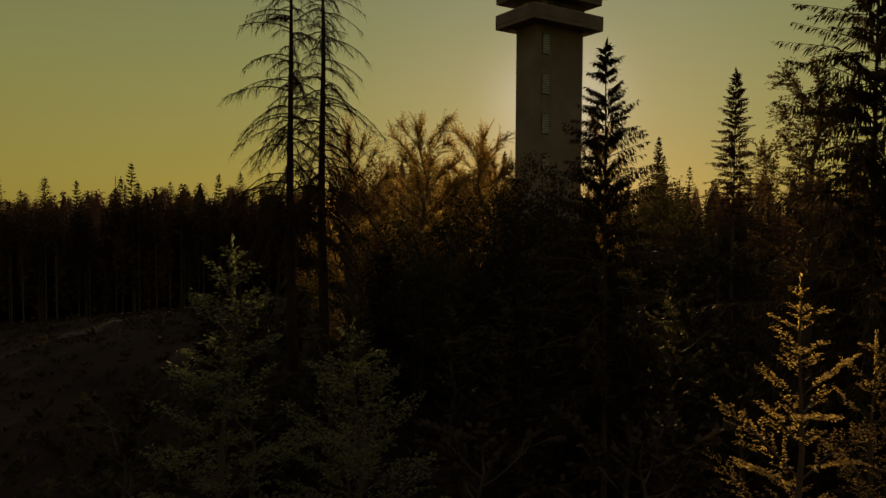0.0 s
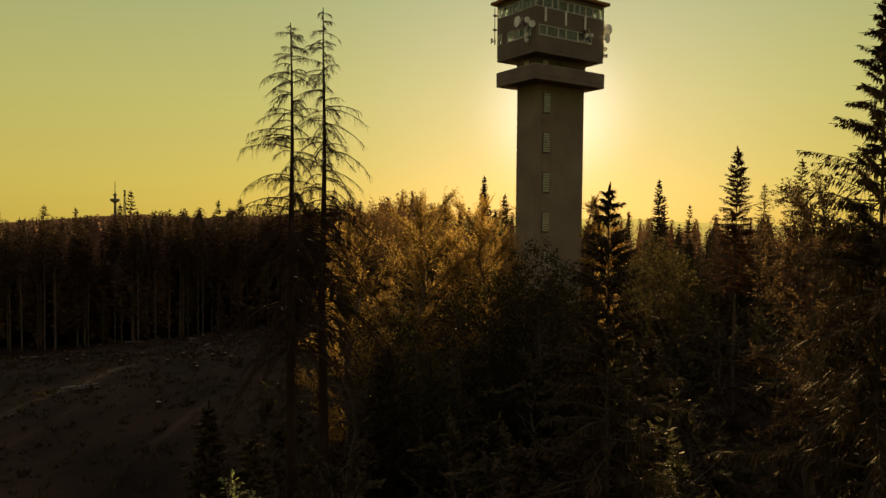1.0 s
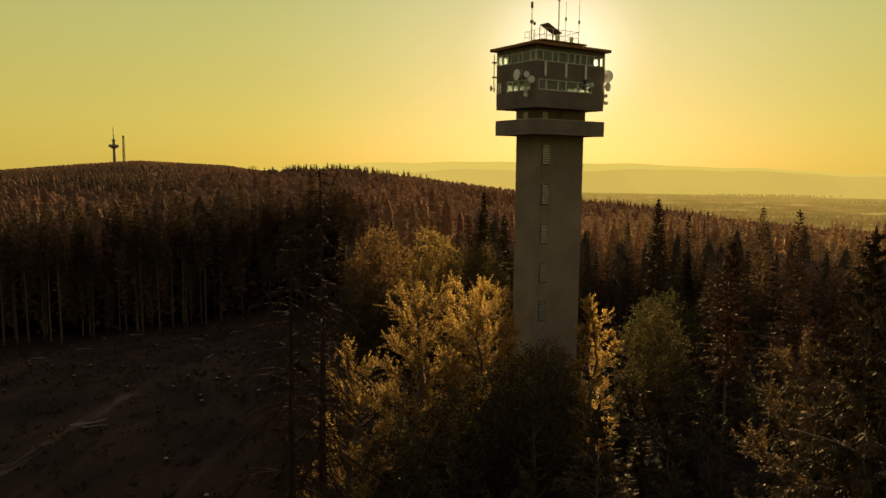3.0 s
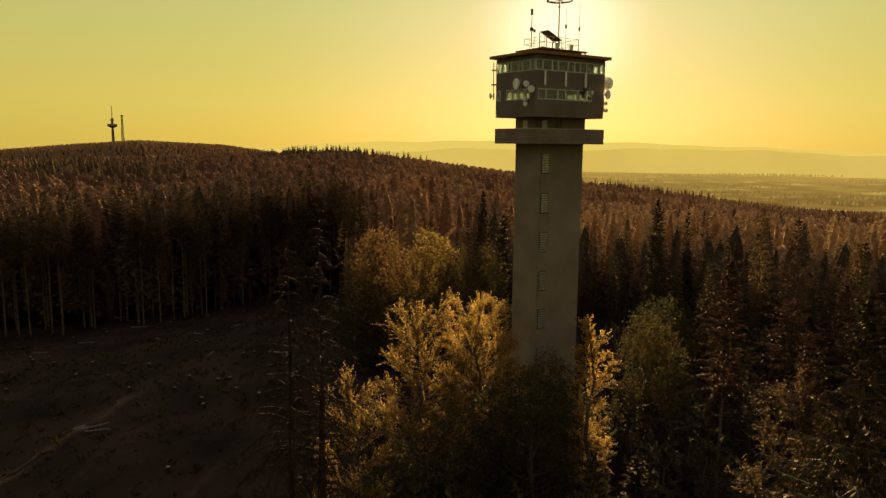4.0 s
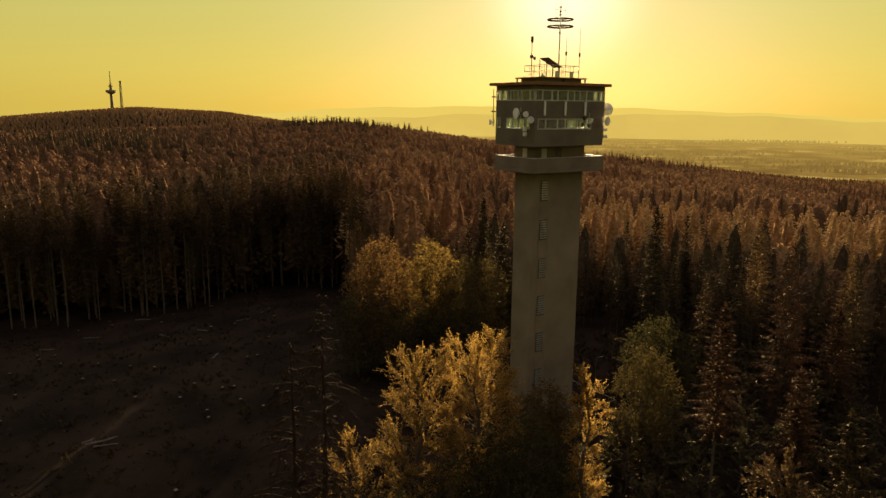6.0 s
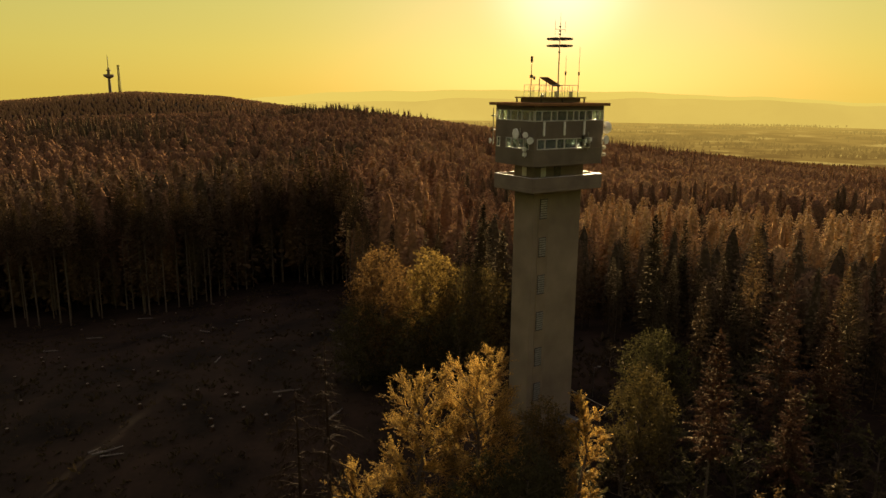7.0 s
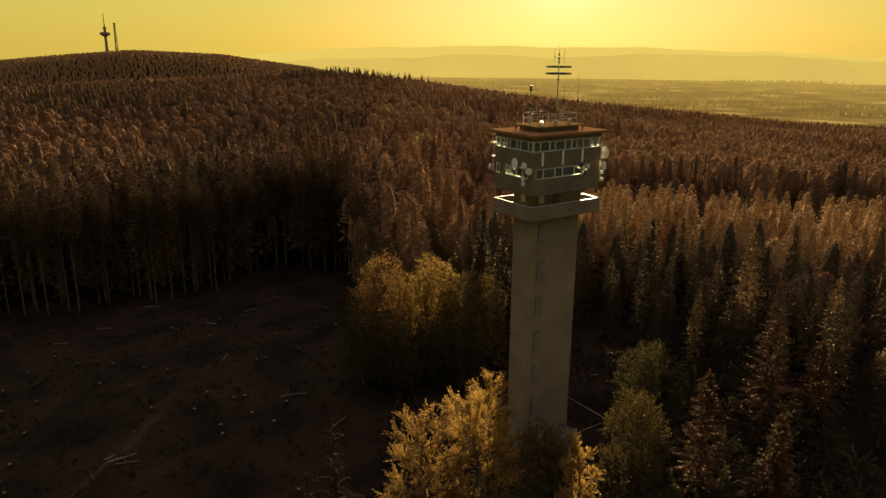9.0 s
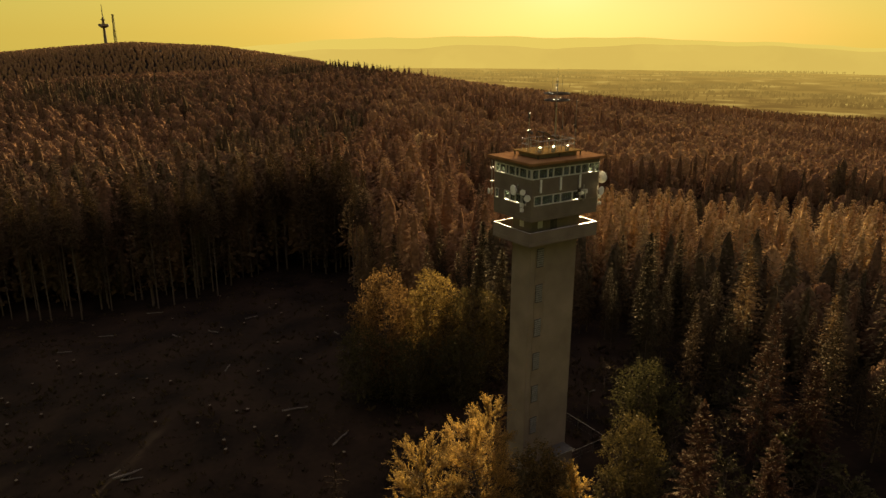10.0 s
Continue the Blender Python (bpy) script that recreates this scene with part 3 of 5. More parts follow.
def snag_mesh(h, r, seed, dense=1.0):
    """A dead spruce: bare stem, long sagging boughs with fine hanging twigs."""
    rng = random.Random(seed)
    wood, crown = Soup(), Soup()
    wood.tube([Vector((0.05 * math.sin(k), 0.04 * math.cos(k * 1.4), h * k / 10 - (0.6 if k == 0 else 0))) for k in range(11)], 0.011 * h + 0.03, 0.02, 8)
    z = 0.42 * h
    while z < h - 0.1:
        f = (z - 0.42 * h) / (0.58 * h)
        for k in range(rng.choice((3, 4, 4, 5))):
            a = rng.uniform(0, 6.283)
            d, length = Vector((math.cos(a), math.sin(a), 0)), (r * (1 - f) ** 0.7 + 0.3) * rng.uniform(0.45, 1.15)
            side = Vector((-d.y, d.x, 0))
            sag, up = rng.uniform(0.6, 1.35) * (1 - 0.65 * f), rng.uniform(0.0, 0.45)
            org = Vector((0, 0, z + rng.uniform(-0.15, 0.15)))
            bend = rng.uniform(-0.25, 0.25)
            pts = [org + d * (length * s) + side * (bend * length * s * s) + Vector((0, 0, length * (up * s - sag * s * s))) for s in (0, 0.18, 0.36, 0.54, 0.72, 0.88, 1.0)]
            crown.tube(pts, 0.016 + 0.010 * length, 0.005, 4)
            for q in range(int((5 + 7 * length) * dense)):
                s = rng.uniform(0.15, 1.0) * 5.99
                p = pts[int(s)].lerp(pts[int(s) + 1], s - int(s))
                t = (d * rng.uniform(0.1, 0.8) + side * rng.uniform(-0.8, 0.8) + Vector((0, 0, -rng.uniform(0.3, 1.3)))).normalized()
                l = rng.uniform(0.12, 0.7) * (0.4 + 0.25 * length)
                crown.tube([p, p + t * l * 0.55, p + t * l * 0.9 + Vector((0, 0, -0.12 * l))], 0.009, 0.003, 3)
        z += rng.uniform(0.22, 0.5)
    return wood.data(), crown.data()


def tree(name, meshes, leaf_mat, x, y, label, category, group="", bark=BARK, turn=0.0, size=1.0, crown_name="crown", sink=0.0):
    t = thing(name, pose(x, y, ground_at(x, y) - sink, 0, 0, turn), label, category, group)
    t.scale = (size, size, size)
    part("trunk", meshes[0], bark, t)
    part(crown_name, meshes[1], leaf_mat, t)
    return t


def stand(ob, x, y, turn=0.0, size=1.0, label=""):
    """A copy of a tree on the ground at another place."""
    t = copy_thing(ob, pose(x, y, ground_at(x, y), 0, 0, turn))
    t.scale = (size, size, size)
    if label:
        tagged(t, label)
    return t


def tall(x, y, top):
    return top - ground_at(x, y)


# two dead spruces in front of the clearing
tree("dead_spruce", snag_mesh(tall(-6.4, 36.5, 19.8), 3.5, 11, 2.6), DEAD_WOOD, -6.4, 36.5, "dead spruce with broken top and sagging bare boughs", "tree", "dead spruces", DEAD_WOOD, crown_name="branchwork")
tree("dead_spruce", snag_mesh(tall(-5.4, 39.3, 21.3), 3.3, 23, 2.2), DEAD_WOOD, -5.4, 39.3, "tall dead spruce with bare drooping boughs and pointed top", "tree", "dead spruces", DEAD_WOOD, turn=40, crown_name="branchwork")

# big living spruce beside the camera's start
tree("spruce", conifer_mesh(tall(16.6, 30.0, 19.2), 5.4, 31, 0.2, 0.45, 6, 36, 0.45, 0.12, 0.09, 0.7, 0.8), SPRUCE, 16.6, 30.0, "tall ragged spruce with heavy drooping dark boughs", "tree", "spruces")

tree("oak", leafy_mesh(tall(18.2, 37.5, 12.7), 3.5, 33, 26, 820, 24, 0.15, 0.2, 0.4, 1.0, 0.0, 0.4), OAK, 18.2, 37.5, "oak with dull reddish brown autumn leaves", "tree")

# bushes in shade-dark leaves, added to darken the golden beeches' lower halves
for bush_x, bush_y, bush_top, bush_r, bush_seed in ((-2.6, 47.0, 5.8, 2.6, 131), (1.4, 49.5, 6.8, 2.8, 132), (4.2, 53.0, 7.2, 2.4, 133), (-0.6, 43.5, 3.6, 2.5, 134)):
    tree("beech", dome_mesh(tall(bush_x, bush_y, bush_top), bush_r, bush_seed, 6500, 0.19, 20, -0.1), SHADED_BEECH, bush_x, bush_y, "dull olive beech added to darken the foot of golden ones", "tree", "beeches")

# conifers round the tower
tree("spruce", conifer_mesh(tall(21.9, 55.6, 16.3), 2.2, 41, 0.48, 0.42, 7, 26, 0.34, 0.22, 0.08, 0.45, 0.3), RED_LARCH, 21.8, 55.6, "slim browning spruce with bare lower stem", "tree", "spruces")
tree("spruce", conifer_mesh(tall(6.9, 30.8, 12.2), 3.7, 43, 0.25, 0.42, 6, 30, 0.36, 0.2, 0.07, 0.45, 0.8), SPRUCE, 6.9, 30.8, "spruce with curtains of hanging twigs", "tree", "spruces")
tree("larch", conifer_mesh(tall(41, 74, 11.0), 3.6, 45, 0.1, 0.5, 7, 24, 0.25, 0.15, 0.11, 0.3, 0.25), RED_LARCH, 41, 74, "reddish brown larch with a pointed crown", "tree", "larches")
tree("spruce", conifer_mesh(tall(31.1, 104.4, 16.8), 3.0, 47, 0.12, 0.5, 7, 13, 0.35, 0.1, 0.2, 0.25, 0.3), SPRUCE, 31.1, 104.4, "dark pointed spruce at the edge of the wood", "tree", "spruces")
tree("spruce", conifer_mesh(tall(6.9, 108.6, 17.4), 3.0, 49, 0.12, 0.5, 7, 13, 0.35, 0.1, 0.2, 0.25, 0.3), SPRUCE, 6.9, 108.6, "dark pointed spruce behind the tower", "tree", "spruces")

for back_x, back_y, back_top, back_seed in ((6.2, 101.5, 15.6, 141), (9.3, 103.5, 14.6, 142), (12.4, 105.5, 14.8, 143)):
    tree("spruce", conifer_mesh(tall(back_x, back_y, back_top), 3.3, back_seed, 0.1, 0.5, 7, 13, 0.35, 0.1, 0.2, 0.3, 0.3), SPRUCE, back_x, back_y, "dark full spruce in the row behind the tower", "tree", "spruces")

# autumn beeches
tree("beech", leafy_mesh(tall(-0.8, 55, 12.3), 4.5, 61, 44, 1800, 30, 0.118, 0.14, 0.4, 1.25, 0.0, 0.75, 0.6), BEECH, -0.8, 55, "autumn beech with golden sunlit leaves", "tree", "beeches")
tree("beech", leafy_mesh(tall(3.4, 58.5, 11.9), 4.3, 63, 44, 1800, 30, 0.118, 0.14, 0.4, 1.25, 0.0, 0.75, 0.6), BEECH, 3.6, 58.5, "autumn beech with dense golden leaves", "tree", "beeches")
tree("beech", leafy_mesh(tall(5.2, 65.5, 10.4), 3.2, 65, 28, 1000, 28, 0.12, 0.25, 0.45, 1.2, 0.0, 0.75, 0.6), BEECH, 4.9, 65.5, "golden beech close to the tower", "tree", "beeches")
tree("beech", leafy_mesh(tall(-4.6, 44.8, 10.6), 3.1, 67, 28, 900, 28, 0.115, 0.14, 0.45, 1.15, 0.0, 0.75, 0.6), BEECH, -4.6, 44.8, "smaller orange beech beside the clearing", "tree", "beeches")
tree("beech", dome_mesh(tall(-7.4, 97, 13.7), 4.9, 69, 19000, 0.24, 24, -0.1), RED_BEECH, -7.4, 97.3, "rounded beech with reddish leaves", "tree", "beeches")
tree("beech", dome_mesh(tall(-1.2, 98, 13.0), 4.0, 71, 17000, 0.24, 22, -0.1), GOLD_BEECH, -1.0, 98.0, "rounded beech with yellow top", "tree", "beeches")
tree("beech", dome_mesh(tall(4.6, 97, 12.0), 5.0, 73, 17000, 0.24, 24, -0.1), BEECH_GREEN, 5.0, 96.5, "rounded olive green beech behind the tower", "tree", "beeches")
# low beeches, their shade painted in with the darker leaves
tree("beech", dome_mesh(tall(-10.2, 93, 6.8), 3.6, 74, 8000, 0.24, 18, -0.15), SHADED_BEECH, -10.2, 93, "low dark rounded beech beside a taller one", "tree", "beeches")
tree("beech", dome_mesh(tall(-3.6, 91.5, 6.2), 3.9, 78, 8000, 0.24, 18, -0.15), SHADED_BEECH, -3.6, 91.5, "low dark green beech in front of taller ones", "tree", "beeches")
tree("beech", dome_mesh(tall(3.0, 90.5, 6.4), 3.6, 80, 8000, 0.24, 18, -0.15), SHADED_BEECH, 3.0, 90.5, "low dark rounded beech behind the tower", "tree", "beeches")
tree("beech", dome_mesh(tall(18.9, 65, 9.7), 3.3, 75, 15000, 0.19, 22, -0.08), BEECH_GREEN, 18.9, 65, "rounded beech with olive and yellow leaves", "tree", "beeches")
tree("beech", dome_mesh(tall(24.8, 79.5, 8.2), 4.3, 76, 11000, 0.22, 20, -0.08), SHADED_BEECH, 24.8, 79.5, "dark rounded beech beside the fenced yard", "tree", "beeches")
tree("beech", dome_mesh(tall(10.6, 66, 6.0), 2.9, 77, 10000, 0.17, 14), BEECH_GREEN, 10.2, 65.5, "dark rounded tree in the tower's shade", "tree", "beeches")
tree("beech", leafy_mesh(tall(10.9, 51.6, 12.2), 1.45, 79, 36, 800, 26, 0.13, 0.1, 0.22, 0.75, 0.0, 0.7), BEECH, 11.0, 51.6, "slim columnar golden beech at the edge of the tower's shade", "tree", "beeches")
# the tower's shade is in this tree's leaf colour
tree("beech", dome_mesh(tall(6.9, 50.0, 9.6), 3.3, 82, 15000, 0.17, 22, -0.05), SHADED_BEECH, 6.9, 50.0, "olive beech with the tower's shade in its leaf colour", "tree", "beeches")
tree("beech", leafy_mesh(tall(6.4, 62, 5.6), 2.6, 81, 16, 330, 34, 0.17, 0.15, 0.4, 1.1), BEECH_GREEN, 6.6, 61.5, "olive green young beech below the tower", "tree", "beeches")
tree("larch", conifer_mesh(tall(36.0, 74.5, 17.2), 4.0, 27, 0.12, 0.55, 6, 16, 0.25, 0.15, 0.1, 0.5, 0.3), RED_LARCH, 36.0, 74.5, "tall thin reddish larch with a sparse top", "tree", "larches")
tree("dead_larch", snag_mesh(tall(38.4, 76, 15.2), 2.0, 29, 0.7), DEAD_WOOD, 39.4, 80, "bare dead larch among browning trees", "tree", "dead larches", DEAD_WOOD, crown_name="branchwork")
tree("larch", conifer_mesh(tall(30.5, 60, 8.6), 3.0, 51, 0.1, 0.42, 7, 18, 0.25, 0.15, 0.11, 0.3, 0.25), RED_LARCH, 31.5, 62, "rusty young larch below the tower", "tree", "larches")
tree("larch", conifer_mesh(tall(26, 42, 8.0), 2.3, 53, 0.2, 0.42, 6, 14, 0.25, 0.15, 0.15, 0.4, 0.3), LARCH, 25.5, 44, "browning larch with ragged boughs", "tree", "larches")
# young beeches beside the camera's start
tree("beech", layered_mesh(tall(8.4, 19.5, 4.2), 3.1, 83, 42, 0.066, 0.12, 1.0), COPPER, 8.7, 19.5, "young beech with layered copper-yellow leaves", "tree", "beeches")
tree("beech", layered_mesh(tall(10.4, 20, 2.9), 2.2, 85, 40, 0.066, 0.12, 0.8), COPPER, 10.9, 20.4, "young beech with copper leaves", "tree", "beeches")
tree("beech", layered_mesh(tall(-4.6, 19.5, 4.9), 4.0, 87, 62, 0.115, 0.1, 0.8), GREEN_LEAVES, -4.4, 19.8, "broad young beech with dark green leaves", "tree", "beeches")
tree("beech", layered_mesh(tall(-1.4, 20, 3.0), 3.8, 89, 60, 0.115, 0.1, 0.8), GREEN_LEAVES, -1.5, 20.5, "low spreading young beech with dull green leaves", "tree", "beeches")


# undergrowth of young trees on the slope below the tower
YOUNG = [
    tree("young_beech", leafy_mesh(6.0, 2.5, 91, 14, 75, 20, 0.30, 0.1, 0.5, 1.1), SHADED_BEECH, 2, 47, "dark young beech in the undergrowth", "tree", "young trees"),
    tree("young_beech", leafy_mesh(5.0, 2.6, 93, 14, 75, 20, 0.27, 0.08, 0.4, 1.0), BRUSH, 8, 52, "brownish bushy young beech", "tree", "young trees"),
    tree("young_spruce", conifer_mesh(7.5, 1.9, 95, 0.05, 0.45, 7, 11, 0.3, 0.1, 0.2, 0.3, 0.3, False), SPRUCE, 14, 50, "dark young spruce in the undergrowth", "tree", "young trees"),
]
young_rng = np.random.default_rng(12)
for gy in np.arange(24, 92, 5.2):
    for gx in np.arange(-13, 46, 5.0):
        x, y = gx + young_rng.uniform(-1.8, 1.8), gy + young_rng.uniform(-1.8, 1.8)
        if abs(x) > 0.66 * y + 3 or x < -13 + 0.1 * (y - 40) or math.hypot(x - 14, y - 78) < 10 or (y > 72 and x < 22) or (x < 12 and y > 60) or math.hypot(x + 6, y - 38) < 2.5:
            continue
        stand(YOUNG[young_rng.choice((0, 0, 1, 2))], x, y, young_rng.uniform(0, 360), young_rng.uniform(0.7, 1.15))


# ---- woods ----
def cone_tree(n, fill, bare, seed, wide=0.3, blade=0.06, point=0.68):
    """One far conifer of unit height: a stem and many drooping sprays of uneven reach."""
    rng = random.Random(seed)
    v, f = [], []
    for k in range(3 if bare > 0.08 else 0):
        a, b, i = 2.094 * k, 2.094 * (k + 1), len(v)
        v += [(0.009 * math.cos(a), 0.009 * math.sin(a), 0), (0.009 * math.cos(b), 0.009 * math.sin(b), 0), (0.004 * math.cos(b), 0.004 * math.sin(b), 0.9), (0.004 * math.cos(a), 0.004 * math.sin(a), 0.9)]
        f.append((i, i + 1, i + 2, i + 3))
    def girth(s):
        return fill * ((1 - s) ** point * min(1, 0.5 + 2.4 * s) + 0.012)

    ring, levels = (6, (0.0, 0.12, 0.35, 0.62, 0.85)) if n > 60 else (5, (0.0, 0.2, 0.6)) if n > 5 else (4, (0.0, 0.5))
    base = len(v)
    for z in levels:
        for q in range(ring):
            a, k = 6.283 * (q + 0.5 * rng.random()) / ring, rng.uniform(0.28, 0.6)
            v.append((k * girth(z) * math.cos(a), k * girth(z) * math.sin(a), bare + (1 - bare) * (z + rng.uniform(-0.04, 0.04) * (z > 0))))
    v += [(0, 0, 0.99)] * ring
    for level in range(len(levels)):
        for q in range(ring):
            i = base + level * ring
            f.append((i + q, i + (q + 1) % ring, i + ring + (q + 1) % ring, i + ring + q))
    for q in range(n):
        s = ((q + rng.random()) / n) ** 1.1
        z = bare + (1 - bare) * s
        rho = girth(s) * rng.uniform(0.3, 1.0) ** 0.6 * 1.05
        a = q * 2.4 + rng.uniform(-0.8, 0.8)
        c, d = math.cos(a), math.sin(a)
        long, w = blade * rng.uniform(0.6, 1.35) * (1 - 0.45 * s), blade * wide * rng.uniform(0.7, 1.3) * (1 - 0.4 * s)
        fall, sway = rng.uniform(0.3, 0.75), rng.uniform(-0.25, 0.25)
        i = len(v)
        p = np.array((rho * c, rho * d, z + 0.3 * long))
        out = np.array((c - d * sway, d + c * sway, -fall)) * long
        side = np.array((-d, c, rng.uniform(-0.15, 0.15))) * w
        v += [tuple(p - out * 0.3), tuple(p + out * 0.35 + side), tuple(p + out), tuple(p + out * 0.35 - side)]
        f.append((i, i + 1, i + 2, i + 3))
    return np.array(v), np.array(f)


def puff_tree(n, seed, fine=1.0):
    """One far broadleaf of unit height: a lumpy crown roughened with small leafy sprays."""
    rng = random.Random(seed)
    v, f = [], []
    ring = 8 if n > 100 else 6 if n > 5 else 5
    levels = (-0.95, -0.6, -0.15, 0.3, 0.65, 0.88) if n > 100 else (-0.8, -0.1, 0.5, 0.85) if n > 5 else (-0.9, 0.0, 0.7)

    def girth(z):
        return 0.24 * math.sqrt(max(0.02, 1 - z * z)) * (1 - 0.25 * z)

    for z in levels:
        for q in range(ring):
            a, k = 6.283 * (q + 0.5 * rng.random()) / ring, rng.uniform(0.7, 1.05)
            v.append((k * girth(z) * math.cos(a), k * girth(z) * math.sin(a), 0.6 + 0.38 * (z + rng.uniform(-0.1, 0.1))))
    v += [(0, 0, 0.98)] * ring
    for level in range(len(levels)):
        for q in range(ring):
            i = level * ring
            f.append((i + q, i + (q + 1) % ring, i + ring + (q + 1) % ring, i + ring + q))
    for q in range(n):
        d = rand_unit(rng)
        z = d.z if d.z > -0.4 else -d.z
        g, t = girth(z) * rng.uniform(0.85, 1.12), math.atan2(d.y, d.x)
        c = Vector((g * math.cos(t), g * math.sin(t), 0.6 + 0.38 * z * rng.uniform(0.9, 1.05)))
        a = (rand_unit(rng) * 0.7 + Vector((d.x, d.y, 0.6))).normalized() * rng.uniform(0.05, 0.11) * fine
        b = a.cross(rand_unit(rng)).normalized() * rng.uniform(0.02, 0.04) * fine
        i = len(v)
        v += [tuple(c - a), tuple(c + b), tuple(c + a), tuple(c - b)]
        f.append((i, i + 1, i + 2, i + 3))
    return np.array(v), np.array(f)


def facing_out(v, f):
    """Turns every blade to face outwards and rounds its shading over the crown."""
    n = np.stack([v[:, 0], v[:, 1], 0.45 * np.hypot(v[:, 0], v[:, 1]) + 0.3 * (v[:, 2] - 0.45) + 0.002], 1)
    n /= np.linalg.norm(n, axis=1)[:, None]
    own = np.cross(v[f[:, 1]] - v[f[:, 0]], v[f[:, 3]] - v[f[:, 0]])
    own /= np.linalg.norm(own, axis=1)[:, None] + 1e-9
    back = (own * n[f[:, 2]]).sum(1) < 0
    f = f.copy()
    f[back] = f[back][:, ::-1]
    own[back] *= -1
    for k in range(4):
        n[f[:, k]] += 0.6 * own
    n /= np.linalg.norm(n, axis=1)[:, None]
    return v, f, n


def wood_mesh(name, spots, shapes, label, trunk=0.0):
    """Many trees as one mesh: spots are rows of x, y, height, tone, shape."""
    rng = np.random.default_rng(5)
    vs, fs, ns, tones, start = [], [], [], [], 0
    shapes = [facing_out(*shape) for shape in shapes]
    for x, y, h, tone, shape in spots:
        v, f, n = shapes[int(shape)]
        a, w = rng.uniform(0, 6.283), h * rng.uniform(0.85, 1.2)
        c, s = math.cos(a), math.sin(a)
        z0 = ground_at(x, y) - 0.3
        vs.append(np.stack([x + w * (v[:, 0] * c - v[:, 1] * s), y + w * (v[:, 0] * s + v[:, 1] * c), z0 + h * v[:, 2]], 1))
        ns.append(np.stack([n[:, 0] * c - n[:, 1] * s, n[:, 0] * s + n[:, 1] * c, n[:, 2]], 1))
        fs.append(f + start)
        tones.append(np.full(len(f), tone))
        start += len(v)
    v, f, tone = np.concatenate(vs), np.concatenate(fs), np.concatenate(tones)
    me = bpy.data.meshes.new(name)
    me.vertices.add(len(v))
    me.vertices.foreach_set("co", v.ravel())
    me.loops.add(f.size)
    me.loops.foreach_set("vertex_index", f.ravel().astype(np.int32))
    me.polygons.add(len(f))
    me.polygons.foreach_set("loop_start", np.arange(0, f.size, 4, dtype=np.int32))
    me.attributes.new("tone", "FLOAT", "FACE").data.foreach_set("value", tone.astype(np.float32))
    me.update(calc_edges=True)
    me.normals_split_custom_set_from_vertices(np.concatenate(ns).tolist())
    me.materials.append(FAR_WOODS)
    return tagged(new(name, me), label, "woods", kind="stuff")


CLEAR_EDGE = ([-400, -120, -87, -64, -52, -45, -33, -24, -17, -10, -4], [150, 150, 151, 154, 164, 182, 182, 170, 140, 118, 105])


def wooded(x, y):
    """Whether the plan has forest here: not in the clearing, at the tower or near the camera."""
    if y < 40 or math.hypot(x - 13, y - 78) < 20:
        return False
    if x < -4:
        return y > np.interp(x, *CLEAR_EDGE)
    if x < 26:
        return y > 112
    return y > 96 - (x - 26) * 0.9


def scatter(r0, r1, step, seed, spread=0.74):
    rng = np.random.default_rng(seed)
    rows, y = [], 30.0
    while y < r1:
        x = -spread * y - 15
        while x < spread * y + 15:
            px, py = x + rng.uniform(-0.42, 0.42) * step, y + rng.uniform(-0.42, 0.42) * step
            if r0 <= math.hypot(px, py) < r1 and wooded(px, py):
                rows.append((px, py))
            x += step
        y += step
    return rows


# crowns that catch the sun, painted with the palest tone
SUNLIT_SPOTS = ((-6, 316), (-2, 319), (-9, 320))


def dress(rows, seed, h0, h1, shapes_conifer, shapes_leafy, leafy=0.1, shapes_bank=()):
    rng = np.random.default_rng(seed)
    out = []
    for x, y in rows:
        r = math.hypot(x, y)
        patch = 0.5 + 0.5 * math.sin(x * 0.021 + 1.1 * math.sin(y * 0.013)) * math.cos(y * 0.017 + 0.6)
        bank = 18 < x < 130 and 138 < y + 0.15 * x < 186
        dip = x > 8 and 186 <= y + 0.15 * x < 300
        # sunlight on the bank and shade in the dip are set as tone
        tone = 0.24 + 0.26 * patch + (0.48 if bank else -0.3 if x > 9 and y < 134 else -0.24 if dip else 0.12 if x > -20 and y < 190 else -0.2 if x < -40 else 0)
        # paler with distance: haze painted into the tone
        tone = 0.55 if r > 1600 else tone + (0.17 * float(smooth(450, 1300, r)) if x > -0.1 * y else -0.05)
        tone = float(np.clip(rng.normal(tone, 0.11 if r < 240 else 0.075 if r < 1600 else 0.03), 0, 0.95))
        leaf = rng.random() < leafy * (0.4 + 1.2 * patch) * (0.3 if dip or bank else 1) and not (x < -22 and y < 215)
        if bank:
            tall_here = rng.uniform(18.5, 21.5)
        elif dip and y < 260:
            tall_here = rng.uniform(11, 15.5)
        elif x < 2 and y < 270:
            tall_here = np.interp(x, [-110, -45, -10], [8.0, 13.0, 14.0]) + rng.uniform(-2, 2.5) - ground_at(x, y)
        else:
            tall_here = rng.uniform(h0, h1) * (0.93 if -14 < x < 90 and y < 230 else 1.0)
        kinds = shapes_leafy if leaf else shapes_bank if bank and shapes_bank else shapes_conifer
        # 0.4 darkens the tone for the unlit side of the left wood
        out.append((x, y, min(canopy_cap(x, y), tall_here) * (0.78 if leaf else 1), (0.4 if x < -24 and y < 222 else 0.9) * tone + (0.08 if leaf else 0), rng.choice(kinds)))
    return out


